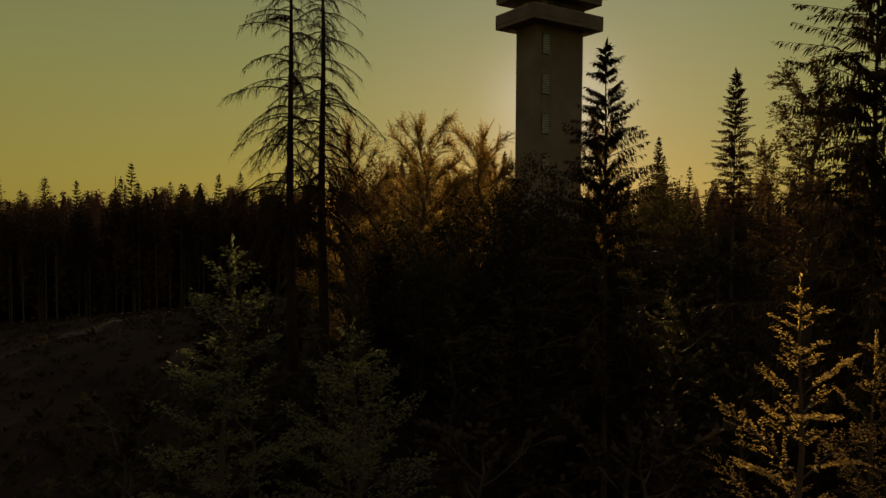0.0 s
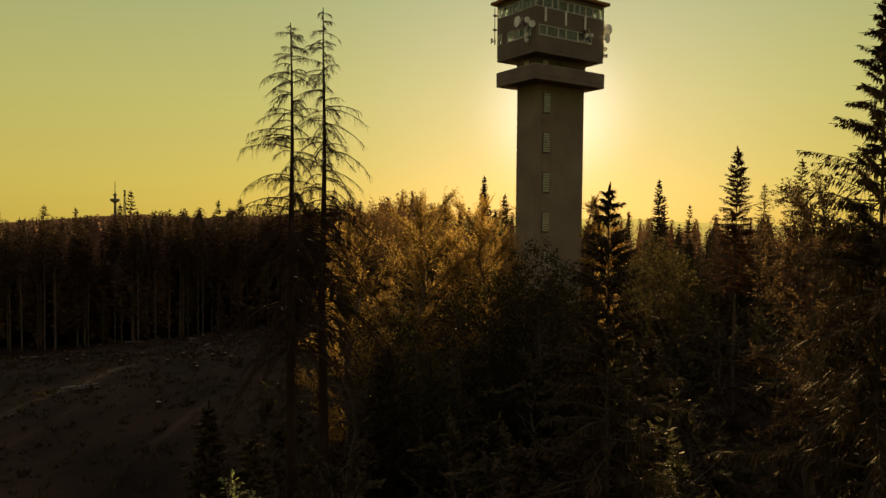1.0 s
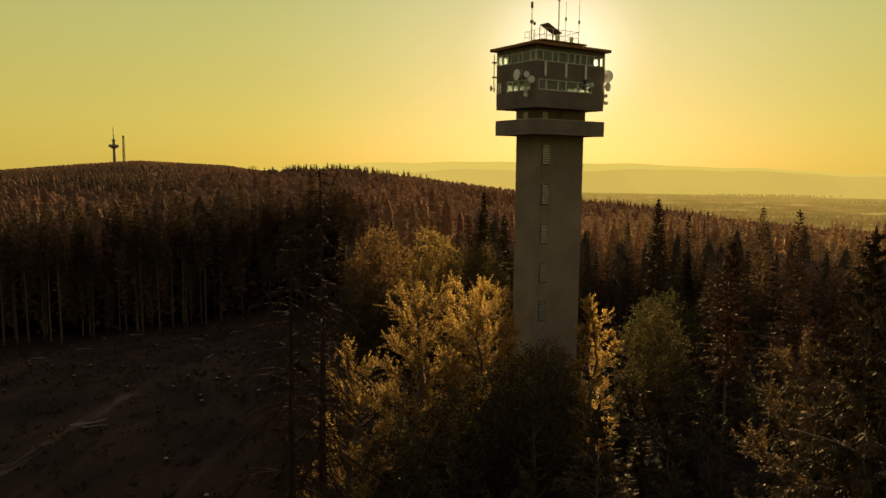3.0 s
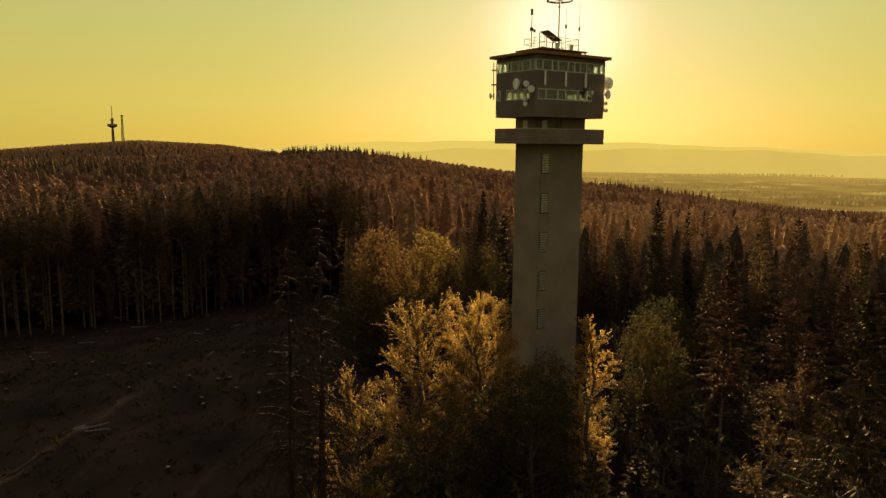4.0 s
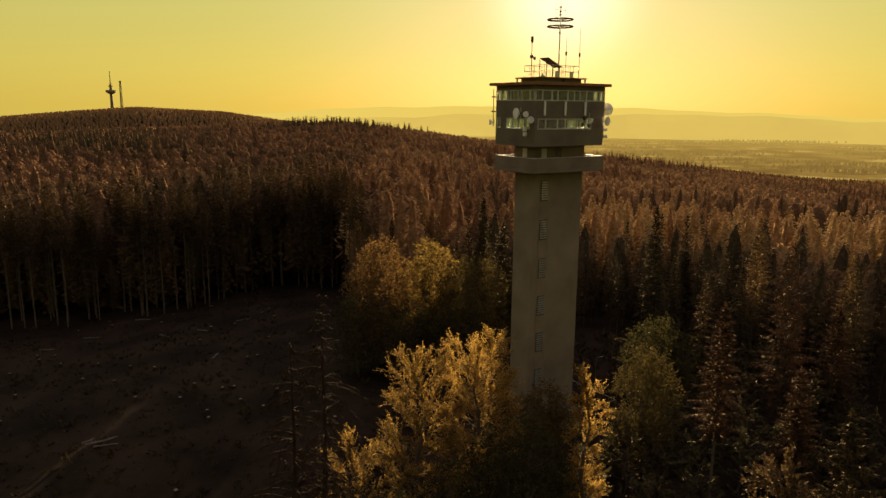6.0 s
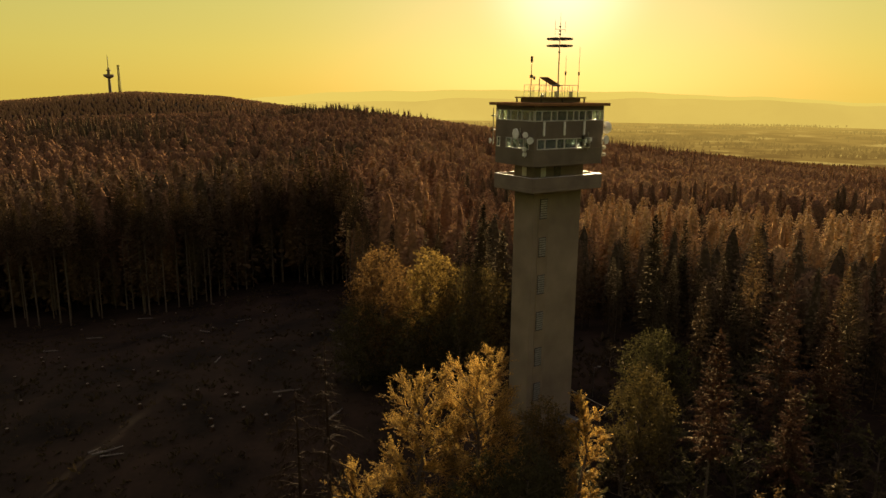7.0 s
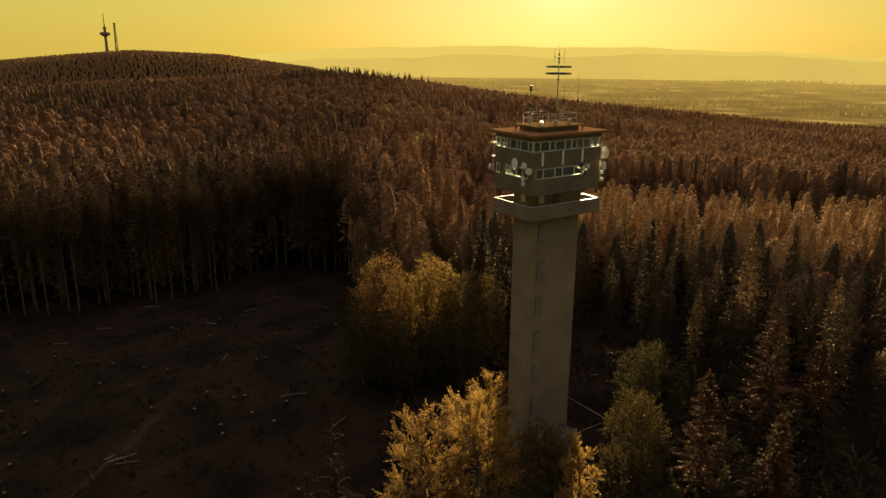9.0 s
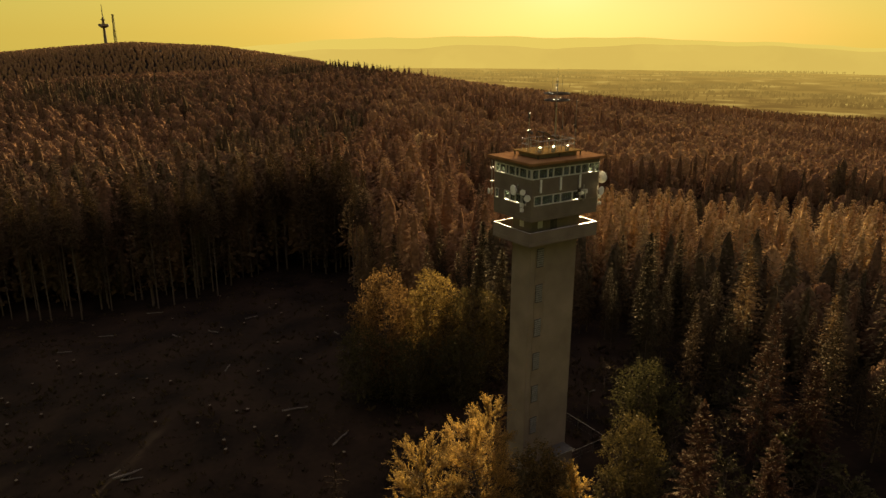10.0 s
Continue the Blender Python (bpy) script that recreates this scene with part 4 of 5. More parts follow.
MID = [cone_tree(330, 0.205, 0.16, 1, 0.62, 0.034, 0.56), cone_tree(340, 0.225, 0.06, 2, 0.62, 0.034, 0.5), cone_tree(310, 0.19, 0.1, 3, 0.6, 0.034, 0.62), puff_tree(400, 4, 0.36), puff_tree(400, 5, 0.36), cone_tree(430, 0.25, 0.05, 55, 0.62, 0.03, 0.74), cone_tree(430, 0.23, 0.05, 56, 0.62, 0.03, 0.8)]
PLAIN = [cone_tree(150, 0.2, 0.06, 11, 0.65, 0.042, 0.55), cone_tree(160, 0.22, 0.06, 12, 0.65, 0.042, 0.5), cone_tree(140, 0.185, 0.06, 13, 0.62, 0.042, 0.62), puff_tree(150, 14, 0.45), puff_tree(150, 15, 0.45)]
FAR = [cone_tree(26, 0.2, 0.2, 6, 0.75, 0.066, 0.55), cone_tree(26, 0.18, 0.2, 7, 0.75, 0.066, 0.6), cone_tree(26, 0.22, 0.2, 8, 0.75, 0.066, 0.5), puff_tree(30, 9, 0.7)]
DISTANT = [cone_tree(2, 0.3, 0.0, 16, 0.5, 0.1, 0.5), cone_tree(2, 0.28, 0.0, 17, 0.5, 0.1, 0.5), cone_tree(2, 0.32, 0.0, 18, 0.5, 0.1, 0.45), puff_tree(2, 19, 1.0)]


def at_edge(x, y):
    """Within three rows of the clearing, the yard or the slope below the tower."""
    if x < -4:
        return y < np.interp(x, *CLEAR_EDGE) + 17
    return not all(wooded(x + dx, y + dy) for dx, dy in ((-14, -8), (0, -15), (14, -8)))


near_spots = scatter(60, 190, 5.4, 24)
mid_spots = [p for p in near_spots if not at_edge(*p)] + scatter(190, 235, 6.2, 21)
wood_mesh("mid_woods", dress(mid_spots, 31, 15, 24, (0, 1, 2), (3, 4), 0.42, (5, 6)) + [(x, y, 21.0, 0.98, 3) for x, y in SUNLIT_SPOTS], MID, "dense brown and green mixed forest behind the tower")
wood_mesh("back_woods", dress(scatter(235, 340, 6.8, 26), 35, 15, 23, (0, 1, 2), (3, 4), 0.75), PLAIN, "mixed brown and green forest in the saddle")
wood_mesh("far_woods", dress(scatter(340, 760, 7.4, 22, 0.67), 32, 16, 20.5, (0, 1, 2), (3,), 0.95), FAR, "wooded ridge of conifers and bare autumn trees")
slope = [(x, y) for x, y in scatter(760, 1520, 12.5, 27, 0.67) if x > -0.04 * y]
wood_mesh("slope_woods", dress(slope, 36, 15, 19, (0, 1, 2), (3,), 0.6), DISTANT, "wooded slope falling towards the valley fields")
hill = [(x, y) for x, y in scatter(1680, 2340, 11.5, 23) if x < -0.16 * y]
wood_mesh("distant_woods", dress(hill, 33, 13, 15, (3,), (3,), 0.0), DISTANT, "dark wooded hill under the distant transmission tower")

# trees of the near wood, one by one
KINDS = [
    tree("spruce", conifer_mesh(28, 3.7, 101, 0.58, 0.6, 7, 7, 0.3, 0.15, 0.26, 0.3, 0.3, False), FOREST, -64, 156, "tall forest spruce with bare pale stem and high crown", "tree", "forest spruces"),
    tree("spruce", conifer_mesh(28.5, 3.4, 103, 0.66, 0.6, 7, 7, 0.3, 0.15, 0.26, 0.35, 0.3, False), FOREST, -58, 164, "tall forest spruce with bare pale stem and high crown", "tree", "forest spruces"),
    tree("spruce", conifer_mesh(19, 3.3, 105, 0.15, 0.65, 7, 8, 0.3, 0.1, 0.22, 0.3, 0.3, False), FOREST, 34, 112, "dark forest spruce with full crown", "tree", "forest spruces"),
    tree("larch", conifer_mesh(20, 3.2, 107, 0.3, 0.6, 7, 9, 0.22, 0.15, 0.17, 0.3, 0.2, False), LARCH, 44, 100, "brown autumn larch in the wood", "tree", "forest larches"),
    tree("larch", conifer_mesh(17, 3.3, 109, 0.15, 0.55, 7, 9, 0.22, 0.15, 0.17, 0.3, 0.2, False), LARCH, 50, 88, "rusty brown larch with full crown", "tree", "forest larches"),
    tree("spruce", conifer_mesh(19, 3.4, 111, 0.12, 0.68, 7, 7, 0.3, 0.12, 0.2, 0.3, 0.3, False), SPRUCE, 40, 118, "dark green spruce with full crown below the bank", "tree", "forest spruces"),
]
rng = np.random.default_rng(77)
for x, y in near_spots:
    if not at_edge(x, y):
        continue
    if x < -4:
        k = rng.choice((0, 1, 0, 1, 0) if x < -15 else (2, 3, 2, 4))
    elif y < 134:
        k = rng.choice((5, 5, 5, 2, 5))
    else:
        k = rng.choice((2, 3, 4, 3, 2))
    size = rng.uniform(0.84, 1.02) - (0.0 if x < -4 else 0.05)
    stand(KINDS[k], x, y, rng.uniform(0, 360), min(size, canopy_cap(x, y) / 20 * rng.uniform(0.85, 1.08)))

# young spruces added behind the wood's edge to keep sun off the clearing
fill_rng = np.random.default_rng(41)
undergrowth = [(x, y, fill_rng.uniform(9, 14), 0.1, fill_rng.choice((0, 1, 2))) for x, y in scatter(100, 260, 6.0, 28) if x < -2 and not at_edge(x, y)]
wood_mesh("sun_block_woods", undergrowth, [cone_tree(40, 0.34, 0.02, 51, 0.5, 0.09, 0.5), cone_tree(40, 0.32, 0.02, 52, 0.5, 0.09, 0.5), cone_tree(40, 0.36, 0.02, 53, 0.5, 0.09, 0.5)], "dense dark young spruces added under the tall wood against low sun")

# trees that stand above the edge of the wood beyond the clearing
for x, y, size in ((-84, 156, 1.22), (-79, 160, 1.32), (-66, 158, 1.42), (-72, 166, 1.2), (-52, 172, 1.35), (-49, 180, 1.25), (-44, 188, 1.3), (-41, 186, 1.2), (-36, 190, 1.42), (-33, 187, 1.3), (-26, 182, 1.25), (-93, 154, 1.25)):
    stand(KINDS[2 if size > 1.3 else 0], x, y, x * 7, size * (1.2 if size > 1.3 else 0.92), "tall spruce rising above the edge of the wood")

# spruces added where low sun leaked through onto the clearing
for x, y in ((-29, 176), (-26, 181), (-23.5, 186), (-30.5, 183), (-21.5, 178), (-27, 190), (-33, 178), (-18.5, 172)):
    stand(KINDS[2], x, y, x * 11, (13.5 - ground_at(x, y)) / 19, "tall full spruce added to close a gap against the sun")

# strips of wood between the valley's fields
valley_rng = np.random.default_rng(9)
strips = []
for k in range(52):
    d, u = valley_rng.uniform(1580, 3400), valley_rng.uniform(-0.05, 0.72)
    for q in range(int(valley_rng.uniform(40, 110))):
        strips.append((u * d + valley_rng.normal(0, 95), d + valley_rng.normal(0, 16)))
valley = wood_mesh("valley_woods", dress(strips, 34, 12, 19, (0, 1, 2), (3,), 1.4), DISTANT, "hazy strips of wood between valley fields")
# the strips take the painted haze glow too
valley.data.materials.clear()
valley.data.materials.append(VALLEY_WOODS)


# ---- the clearing: brushwood, stumps and felled logs ----
def tufts(name, n, seed, inside, mat, label, size):
    rng, soup = random.Random(seed), Soup()
    while n:
        x, y = rng.uniform(-110, 48), rng.uniform(8, 185)
        if not inside(x, y):
            continue
        n -= 1
        z = ground_at(x, y) - 0.03
        big = size * rng.uniform(0.5, 1.6) * (1.8 if rng.random() < 0.08 else 1)
        for k in range(6):
            d = Vector((rng.uniform(-0.9, 0.9), rng.uniform(-0.9, 0.9), rng.uniform(0.35, 1.0))).normalized()
            soup.blade(Vector((x + rng.uniform(-0.3, 0.3), y + rng.uniform(-0.3, 0.3), z)), d, d.cross(rand_unit(rng)).normalized(), big, big * 0.3)
    return tagged(part(name, soup.data(), mat), label, "brushwood", kind="stuff")


def in_clearing(x, y):
    return x < -5 and y > 20 and x > -0.7 * y - 8 and y < np.interp(x, *CLEAR_EDGE) + 6


tufts("clearing_brush", 4200, 3, in_clearing, BRUSH, "dry grass and low brushwood on the clearing", 0.42)
tufts("slope_brush", 3000, 4, lambda x, y: x > -6 and y < 110 and abs(x) < 0.7 * y + 4 and math.hypot(x - 13, y - 77) > 5, BRUSH, "brown undergrowth and bracken on the slope", 0.6)


def log_mesh(length, r, seed):
    rng, soup = random.Random(seed), Soup()
    soup.tube([Vector((length * (k / 5 - 0.5), 0.06 * math.sin(k * 2 + seed), r * 0.8 + 0.03 * math.sin(k * 3))) for k in range(6)], r, r * 0.7, 8)
    start = len(soup.v)
    soup.f += [tuple(range(7, -1, -1)), tuple(range(start - 8, start))]
    for k in range(3):
        p = Vector((length * rng.uniform(-0.4, 0.4), 0, r))
        soup.tube([p, p + Vector((rng.uniform(-0.2, 0.2), rng.uniform(-0.4, 0.4), rng.uniform(0.1, 0.4)))], 0.03, 0.012, 4)
    return soup.data()


LOGS = [tagged(part("felled_log", log_mesh(5.0, 0.16, 1), PALE_WOOD), "grey weathered felled log", "log", "felled logs"),
        tagged(part("felled_log", log_mesh(2.6, 0.13, 2), PALE_WOOD), "short pale piece of log", "log", "felled logs"),
        tagged(part("felled_log", log_mesh(3.6, 0.11, 3), PALE_WOOD), "thin weathered felled stem", "log", "felled logs")]
log_rng = random.Random(8)
spots = [(-37.0, 80.0), (-39.2, 80.6), (-36.2, 78.6)]
while len(spots) < 18:
    x, y = log_rng.uniform(-75, -12), log_rng.uniform(60, 170)
    if in_clearing(x, y - 3) and in_clearing(x, y + 4):
        spots.append((x, y))
for k, (x, y) in enumerate(spots):
    m = pose(x, y, ground_at(x, y) + 0.02, 0, log_rng.uniform(-4, 4), (35, 60, 10)[k] if k < 3 else log_rng.uniform(0, 180))
    if k < 3:
        LOGS[k].matrix_basis = m
    else:
        copy_thing(LOGS[log_rng.choice((1, 1, 2))], m)


def stump_mesh(seed):
    rng, bm = random.Random(seed), bmesh.new()
    bmesh.ops.create_cone(bm, cap_ends=True, segments=10, radius1=0.34, radius2=0.22, depth=0.6, matrix=Matrix.Translation((0, 0, 0.2)))
    for v in bm.verts:
        v.co.x *= rng.uniform(0.8, 1.2)
        v.co.y *= rng.uniform(0.8, 1.2)
        if v.co.z > 0.3:
            v.co.z += rng.uniform(-0.06, 0.06)
    return bm


STUMP = tagged(part("tree_stump", stump_mesh(4), DEAD_WOOD), "dark cut tree stump with a pale cut face", "stump", "tree stumps")
bm = bmesh.new()
bmesh.ops.create_cone(bm, cap_ends=True, segments=10, radius1=0.2, radius2=0.19, depth=0.05, matrix=Matrix.Translation((0, 0, 0.55)) @ Matrix.Rotation(0.12, 4, "X"))
part("cut_face", bm, CUT_WOOD, STUMP, "pale sawn wood")
placed = 0
while placed < 60:
    x, y = log_rng.uniform(-75, -10), log_rng.uniform(55, 165)
    if in_clearing(x, y + 4):
        m = pose(x, y, ground_at(x, y), 0, 0, log_rng.uniform(0, 360))
        if placed:
            copy_thing(STUMP, m)
        else:
            STUMP.matrix_basis = m
        placed += 1

# ---- the telecom tower ----
TX, TY, TURN_T = 11.25, 76.3, 33.5
LX, LY = 4.45, 2.95
tower = thing("telecom_tower", pose(TX, TY, 0, 0, 0, TURN_T), "concrete telecommunication tower with brown two-storey head and gallery", "tower")
SX, SY = 3.0, 1.5
bm = bmesh.new()
add_box(bm, -SX, -SY, ground_at(TX, TY) - 1.5, SX + 0.33, SY, 26.86, 0.05)
shaft = part("shaft", bm, CONCRETE, tower, "weathered concrete shaft")
# louvred window strip on the long face
part("window_strip", box(-2.35, -SY - 0.02, ground_at(TX, TY) - 1, -0.95, -SY - 0.003, 24.4, 0.0), STRIP, shaft, "darker vertical strip of concrete")
for k in range(7):
    zt = 23.45 - 3.87 * k
    x0 = -2.14
    # dark plate on the wall, painted as the opening's inner shade
    part("louvre_frame", box(x0 - 0.06, -SY - 0.06, zt - 1.98, x0 + 0.90, -SY - 0.023, zt + 0.06, 0.01), RECESS, shaft, "dark plate for the shade inside the louvre opening")
    for q in range(8):
        za = zt - 0.12 - q * 0.235
        bm = bmesh.new()
        add_box(bm, x0, -SY - 0.10, za - 0.075, x0 + 0.84, -SY - 0.065, za + 0.075, 0.0, Matrix.Rotation(radians(-3), 4, "X"))
        part("slat", bm, LOUVRE, shaft)
# gallery
GX0, GX1 = -LX - 0.05, LX + 0.22
part("gallery_floor", box(GX0, -LY, 24.35, GX1, LY, 24.75, 0.03), PARAPET, tower)
for x0, y0, x1, y1 in ((GX0, -LY, GX1, -LY + 0.16), (GX0, LY - 0.16, GX1, LY), (GX0, -LY + 0.16, GX0 + 0.16, LY - 0.16), (GX1 - 0.16, -LY + 0.16, GX1, LY - 0.16)):
    part("gallery_parapet", box(x0, y0, 24.753, x1, y1, 25.77, 0.015), PARAPET, tower)
    part("coping", box(x0 + 0.035, y0 + 0.035, 25.773, x1 - 0.035, y1 - 0.035, 25.81, 0.01), STEEL, tower, "bright metal coping")
for x0, y0, x1, y1 in ((-SX - 0.06, -SY - 0.06, SX + 0.39, -SY - 0.004), (-SX - 0.06, -SY, -SX - 0.004, SY)):
    part("neck_wall", box(x0, y0, 24.753, x1, y1, 26.85, 0.01), CLADDING, tower)
# head: floor slab, wall bands, two window bands, roof
def wall_ring(name, z0, z1, mat, inset=0.0):
    x, y, t = LX - inset, LY - inset, 0.22
    for x0, y0, x1, y1 in ((-x, -y, x, -y + t), (-x, y - t, x, y), (-x, -y + t, -x + t, y - t), (x - t, -y + t, x, y - t)):
        part(name, box(x0, y0, z0, x1, y1, z1, 0.012), mat, tower)


part("head_floor", box(-LX + 0.01, -LY + 0.01, 26.86, LX - 0.01, LY - 0.01, 27.2, 0.02), CLADDING, tower)
wall_ring("wall_band", 27.203, 28.45, CLADDING)
part("inner_floor", box(-LX + 0.25, -LY + 0.25, 29.6, LX - 0.25, LY - 0.25, 29.8, 0.01), INTERIOR, tower)
wall_ring("wall_band", 29.47, 31.08, CLADDING)
wall_ring("wall_band", 32.10, 32.48, CLADDING)
# blocks added inside the rooms so the panes show dark, not sky
part("view_block", box(-1.0, -0.8, 27.31, 0.8, 0.8, 29.59, 0.01), INTERIOR, tower)
part("view_block", box(-LX + 0.8, -LY + 0.7, 29.81, LX - 1.0, LY - 0.7, 32.4, 0.01), INTERIOR, tower)
part("room_floor", box(-LX + 0.25, -LY + 0.25, 27.203, LX - 0.25, LY - 0.25, 27.3, 0.01), INTERIOR, tower)
part("roof", box(-LX - 0.52, -LY - 0.45, 32.50, LX + 0.42, LY + 0.5, 32.78, 0.03), ROOFING, tower, "flat overhanging roof")


def window_band(z0, z1, cells, axis, at, outward):
    """Framed panes along one face; cells are rows of start, end, kind ('pane' or 'wall')."""
    for a, b, kind in cells:
        def put(name, a0, b0, d0, d1, za, zb, mat, parent=tower, bevel=0.008):
            lo, hi = sorted((at + outward * d0, at + outward * d1))
            if axis == "x":
                return part(name, box(a0, lo, za, b0, hi, zb, bevel), mat, parent)
            return part(name, box(lo, a0, za, hi, b0, zb, bevel), mat, parent)
        if kind == "wall":
            put("wall_panel", a + 0.004, b - 0.004, -0.2, 0.0, z0 + 0.004, z1 - 0.004, CLADDING)
            continue
        w = put("window", a, b, -0.12, 0.035, z0 + 0.003, z0 + 0.1, WHITE_FRAME)
        put("head_frame", a, b, -0.12, 0.02, z1 - 0.09, z1 - 0.003, WHITE_FRAME, w)
        put("jamb", a, a + 0.08, -0.12, 0.018, z0 + 0.101, z1 - 0.091, WHITE_FRAME, w)
        put("jamb", b - 0.08, b, -0.12, 0.018, z0 + 0.101, z1 - 0.091, WHITE_FRAME, w)
        g = put("pane", a + 0.081, b - 0.081, -0.06, -0.045, z0 + 0.101, z1 - 0.091, GLASS, w, 0.0)
        g.visible_shadow = False


def cells_of(a, b, widths):
    """Window widths along a face, scaled to fill it from a to b; a minus marks plain wall."""
    k, out, p = (b - a) / sum(abs(w) for w in widths), [], a
    for w in widths:
        out.append((p, p + abs(w) * k, "wall" if w < 0 else "pane"))
        p += abs(w) * k
    return out


UPPER_LONG = (0.8, 1.1, 0.7, 1.2, 0.8, 0.7, 0.8, 0.9, 0.8, 0.7)
UPPER_SHORT = (0.6, 0.8, 0.4, 0.9, 0.5, 1.0, 0.5)
LOWER_LONG = (-0.35, 1.0, 1.5, 1.0, 1.6, 1.0, 0.9, -1.7)
LOWER_SHORT = (0.55, -0.9, 0.9, 0.9, 0.9, 0.8, -0.55)
for z0, z1, long_row, short_row in ((31.083, 32.097, UPPER_LONG, UPPER_SHORT), (28.453, 29.467, LOWER_LONG, LOWER_SHORT)):
    window_band(z0, z1, cells_of(-LX, LX, long_row), "x", -LY, -1)
    window_band(z0, z1, cells_of(-LX, LX, long_row), "x", LY, 1)
    window_band(z0, z1, [(-b, -a, k) for a, b, k in cells_of(-LY + 0.2, LY - 0.2, short_row)], "y", -LX, -1)
    window_band(z0, z1, cells_of(-LY + 0.2, LY - 0.2, short_row), "y", LX, 1)
# neck windows and door under the head
part("neck_window", box(-2.3, -SY - 0.1, 25.7, -1.65, -SY - 0.064, 26.6, 0.01), WHITE_FRAME, tower)
part("neck_window", box(-SX - 0.1, -0.35, 25.7, -SX - 0.064, 0.3, 26.6, 0.01), WHITE_FRAME, tower)
part("gallery_door", box(-0.6, -SY - 0.1, 24.76, 0.3, -SY - 0.064, 26.7, 0.01), DARK_METAL, tower)
# white vertical panels between the window bands
for f in (0.12, 0.41, 0.70):
    part("panel_antenna", box(-LX + 2 * LX * f - 0.12, -LY - 0.18, 29.75, -LX + 2 * LX * f + 0.10, -LY - 0.03, 31.05, 0.03), DISH_WHITE, tower, "white vertical panel antenna")
# roof plinth, deck on short posts, railing
part("plinth", box(-2.5, -1.6, 32.803, 2.5, 1.6, 33.19, 0.03), CLADDING, tower)
deck = part("deck", box(-2.95, -1.95, 33.2, 2.95, 1.95, 33.32, 0.02), DECK, tower, "metal roof deck on short posts")
for x in (-2.8, 0, 2.8):
    for y in (-1.8, 1.8):
        part("post", box(x - 0.06, y - 0.06, 32.803, x + 0.06, y + 0.06, 33.197, 0.01), DARK_METAL, tower)
rail_pts = [(-2.2, -1.45), (2.2, -1.45), (2.2, 1.45), (-2.2, 1.45)]
railing = part("railing", rod((-2.2, -1.45, 34.45), (2.2, -1.45, 34.45), 0.024), STEEL, tower)
for i in range(4):
    (xa, ya), (xb, yb) = rail_pts[i], rail_pts[(i + 1) % 4]
    for z in (33.9, 34.45):
        if i or z < 34:
            part("rail", rod((xa, ya, z), (xb, yb, z), 0.02), STEEL, railing)
    for k in range(4):
        s = k / 4
        x, y = xa + (xb - xa) * s, ya + (yb - ya) * s
        part("baluster", rod((x, y, 33.3), (x, y, 34.47), 0.022), STEEL, railing)
# slanted panel on the deck
bm = bmesh.new()
add_box(bm, -1.05, -0.55, 34.73, 0.95, 0.65, 34.81, 0.01, Matrix.Rotation(radians(24), 4, "Y"))
part("slanted_panel", bm, DARK_METAL, tower, "slanted panel on a frame")
for x, y, z in ((-1.05, -0.45, 35.1), (0.62, -0.45, 34.35), (0.62, 0.55, 34.35), (-1.05, 0.55, 35.1)):
    part("frame_post", rod((x, y, 33.32), (x, y, z), 0.04), DARK_METAL, tower)


def roof_spot(px, py):
    """World plan to the tower's own plan."""
    a, dx, dy = radians(TURN_T), px - TX, py - TY
    return dx * math.cos(a) + dy * math.sin(a), -dx * math.sin(a) + dy * math.cos(a)


mx, my = roof_spot(12.0, 76.8)
mast = part("mast", rod((mx, my, 33.3), (mx, my, 38.0), 0.07, 0.055), STEEL, tower, "tall steel antenna mast")
part("mast_top", rod((mx, my, 38.0), (mx, my, 40.3), 0.045, 0.03), STEEL, mast)
part("whip", rod((mx, my, 40.3), (mx, my, 41.3), 0.018, 0.008), STEEL, mast)
for z in (38.2, 38.85):
    ring = Soup()
    ring.tube([Vector((mx + 1.22 * math.cos(k * 0.2244), my + 1.22 * math.sin(k * 0.2244), z)) for k in range(29)], 0.075, 0.075, 6)
    for k in range(4):
        c, q = math.cos(k * 1.571 + 0.4), math.sin(k * 1.571 + 0.4)
        ring.tube([Vector((mx, my, z)), Vector((mx + 1.2 * c, my + 1.2 * q, z))], 0.03, 0.03, 4)
    part("ring_antenna", ring.data(), DARK_METAL, mast, "flat ring antenna on spokes")
part("cross_arm", rod((mx - 0.65, my, 39.75), (mx + 0.65, my, 39.75), 0.02), STEEL, mast)
for s in (-0.65, 0.65):
    part("dipole", rod((mx + s, my, 39.2), (mx + s, my, 40.6), 0.014), STEEL, mast)
for z in (39.3, 39.6, 40.0, 37.6):
    part("clamp", box(mx - 0.1, my - 0.08, z - 0.07, mx + 0.06, my + 0.1, z + 0.07, 0.02), DARK_METAL, mast)
for px, py, z1, r in ((12.5, 75.6, 37.2, 0.03), (14.05, 77.0, 38.1, 0.03), (9.15, 75.3, 37.1, 0.055)):
    x, y = roof_spot(px, py)
    m = part("antenna_pole", rod((x, y, 33.3), (x, y, z1), r, r * 0.6), STEEL, tower)
    if r > 0.05:
        part("antenna_head", rod((x, y, z1 - 0.55), (x, y, z1 + 0.02), 0.12), DARK_METAL, m)
        part("clamp_box", box(x - 0.15, y - 0.12, 35.1, x + 0.13, y + 0.1, 35.4, 0.02), DARK_METAL, m)
        part("small_dish", rod((x + 0.15, y - 0.12, 35.1), (x + 0.3, y - 0.2, 35.1), 0.16), DARK_METAL, m)
    else:
        part("clamp_box", box(x - 0.07, y - 0.07, 35.4, x + 0.07, y + 0.07, 35.75, 0.02), DARK_METAL, m)
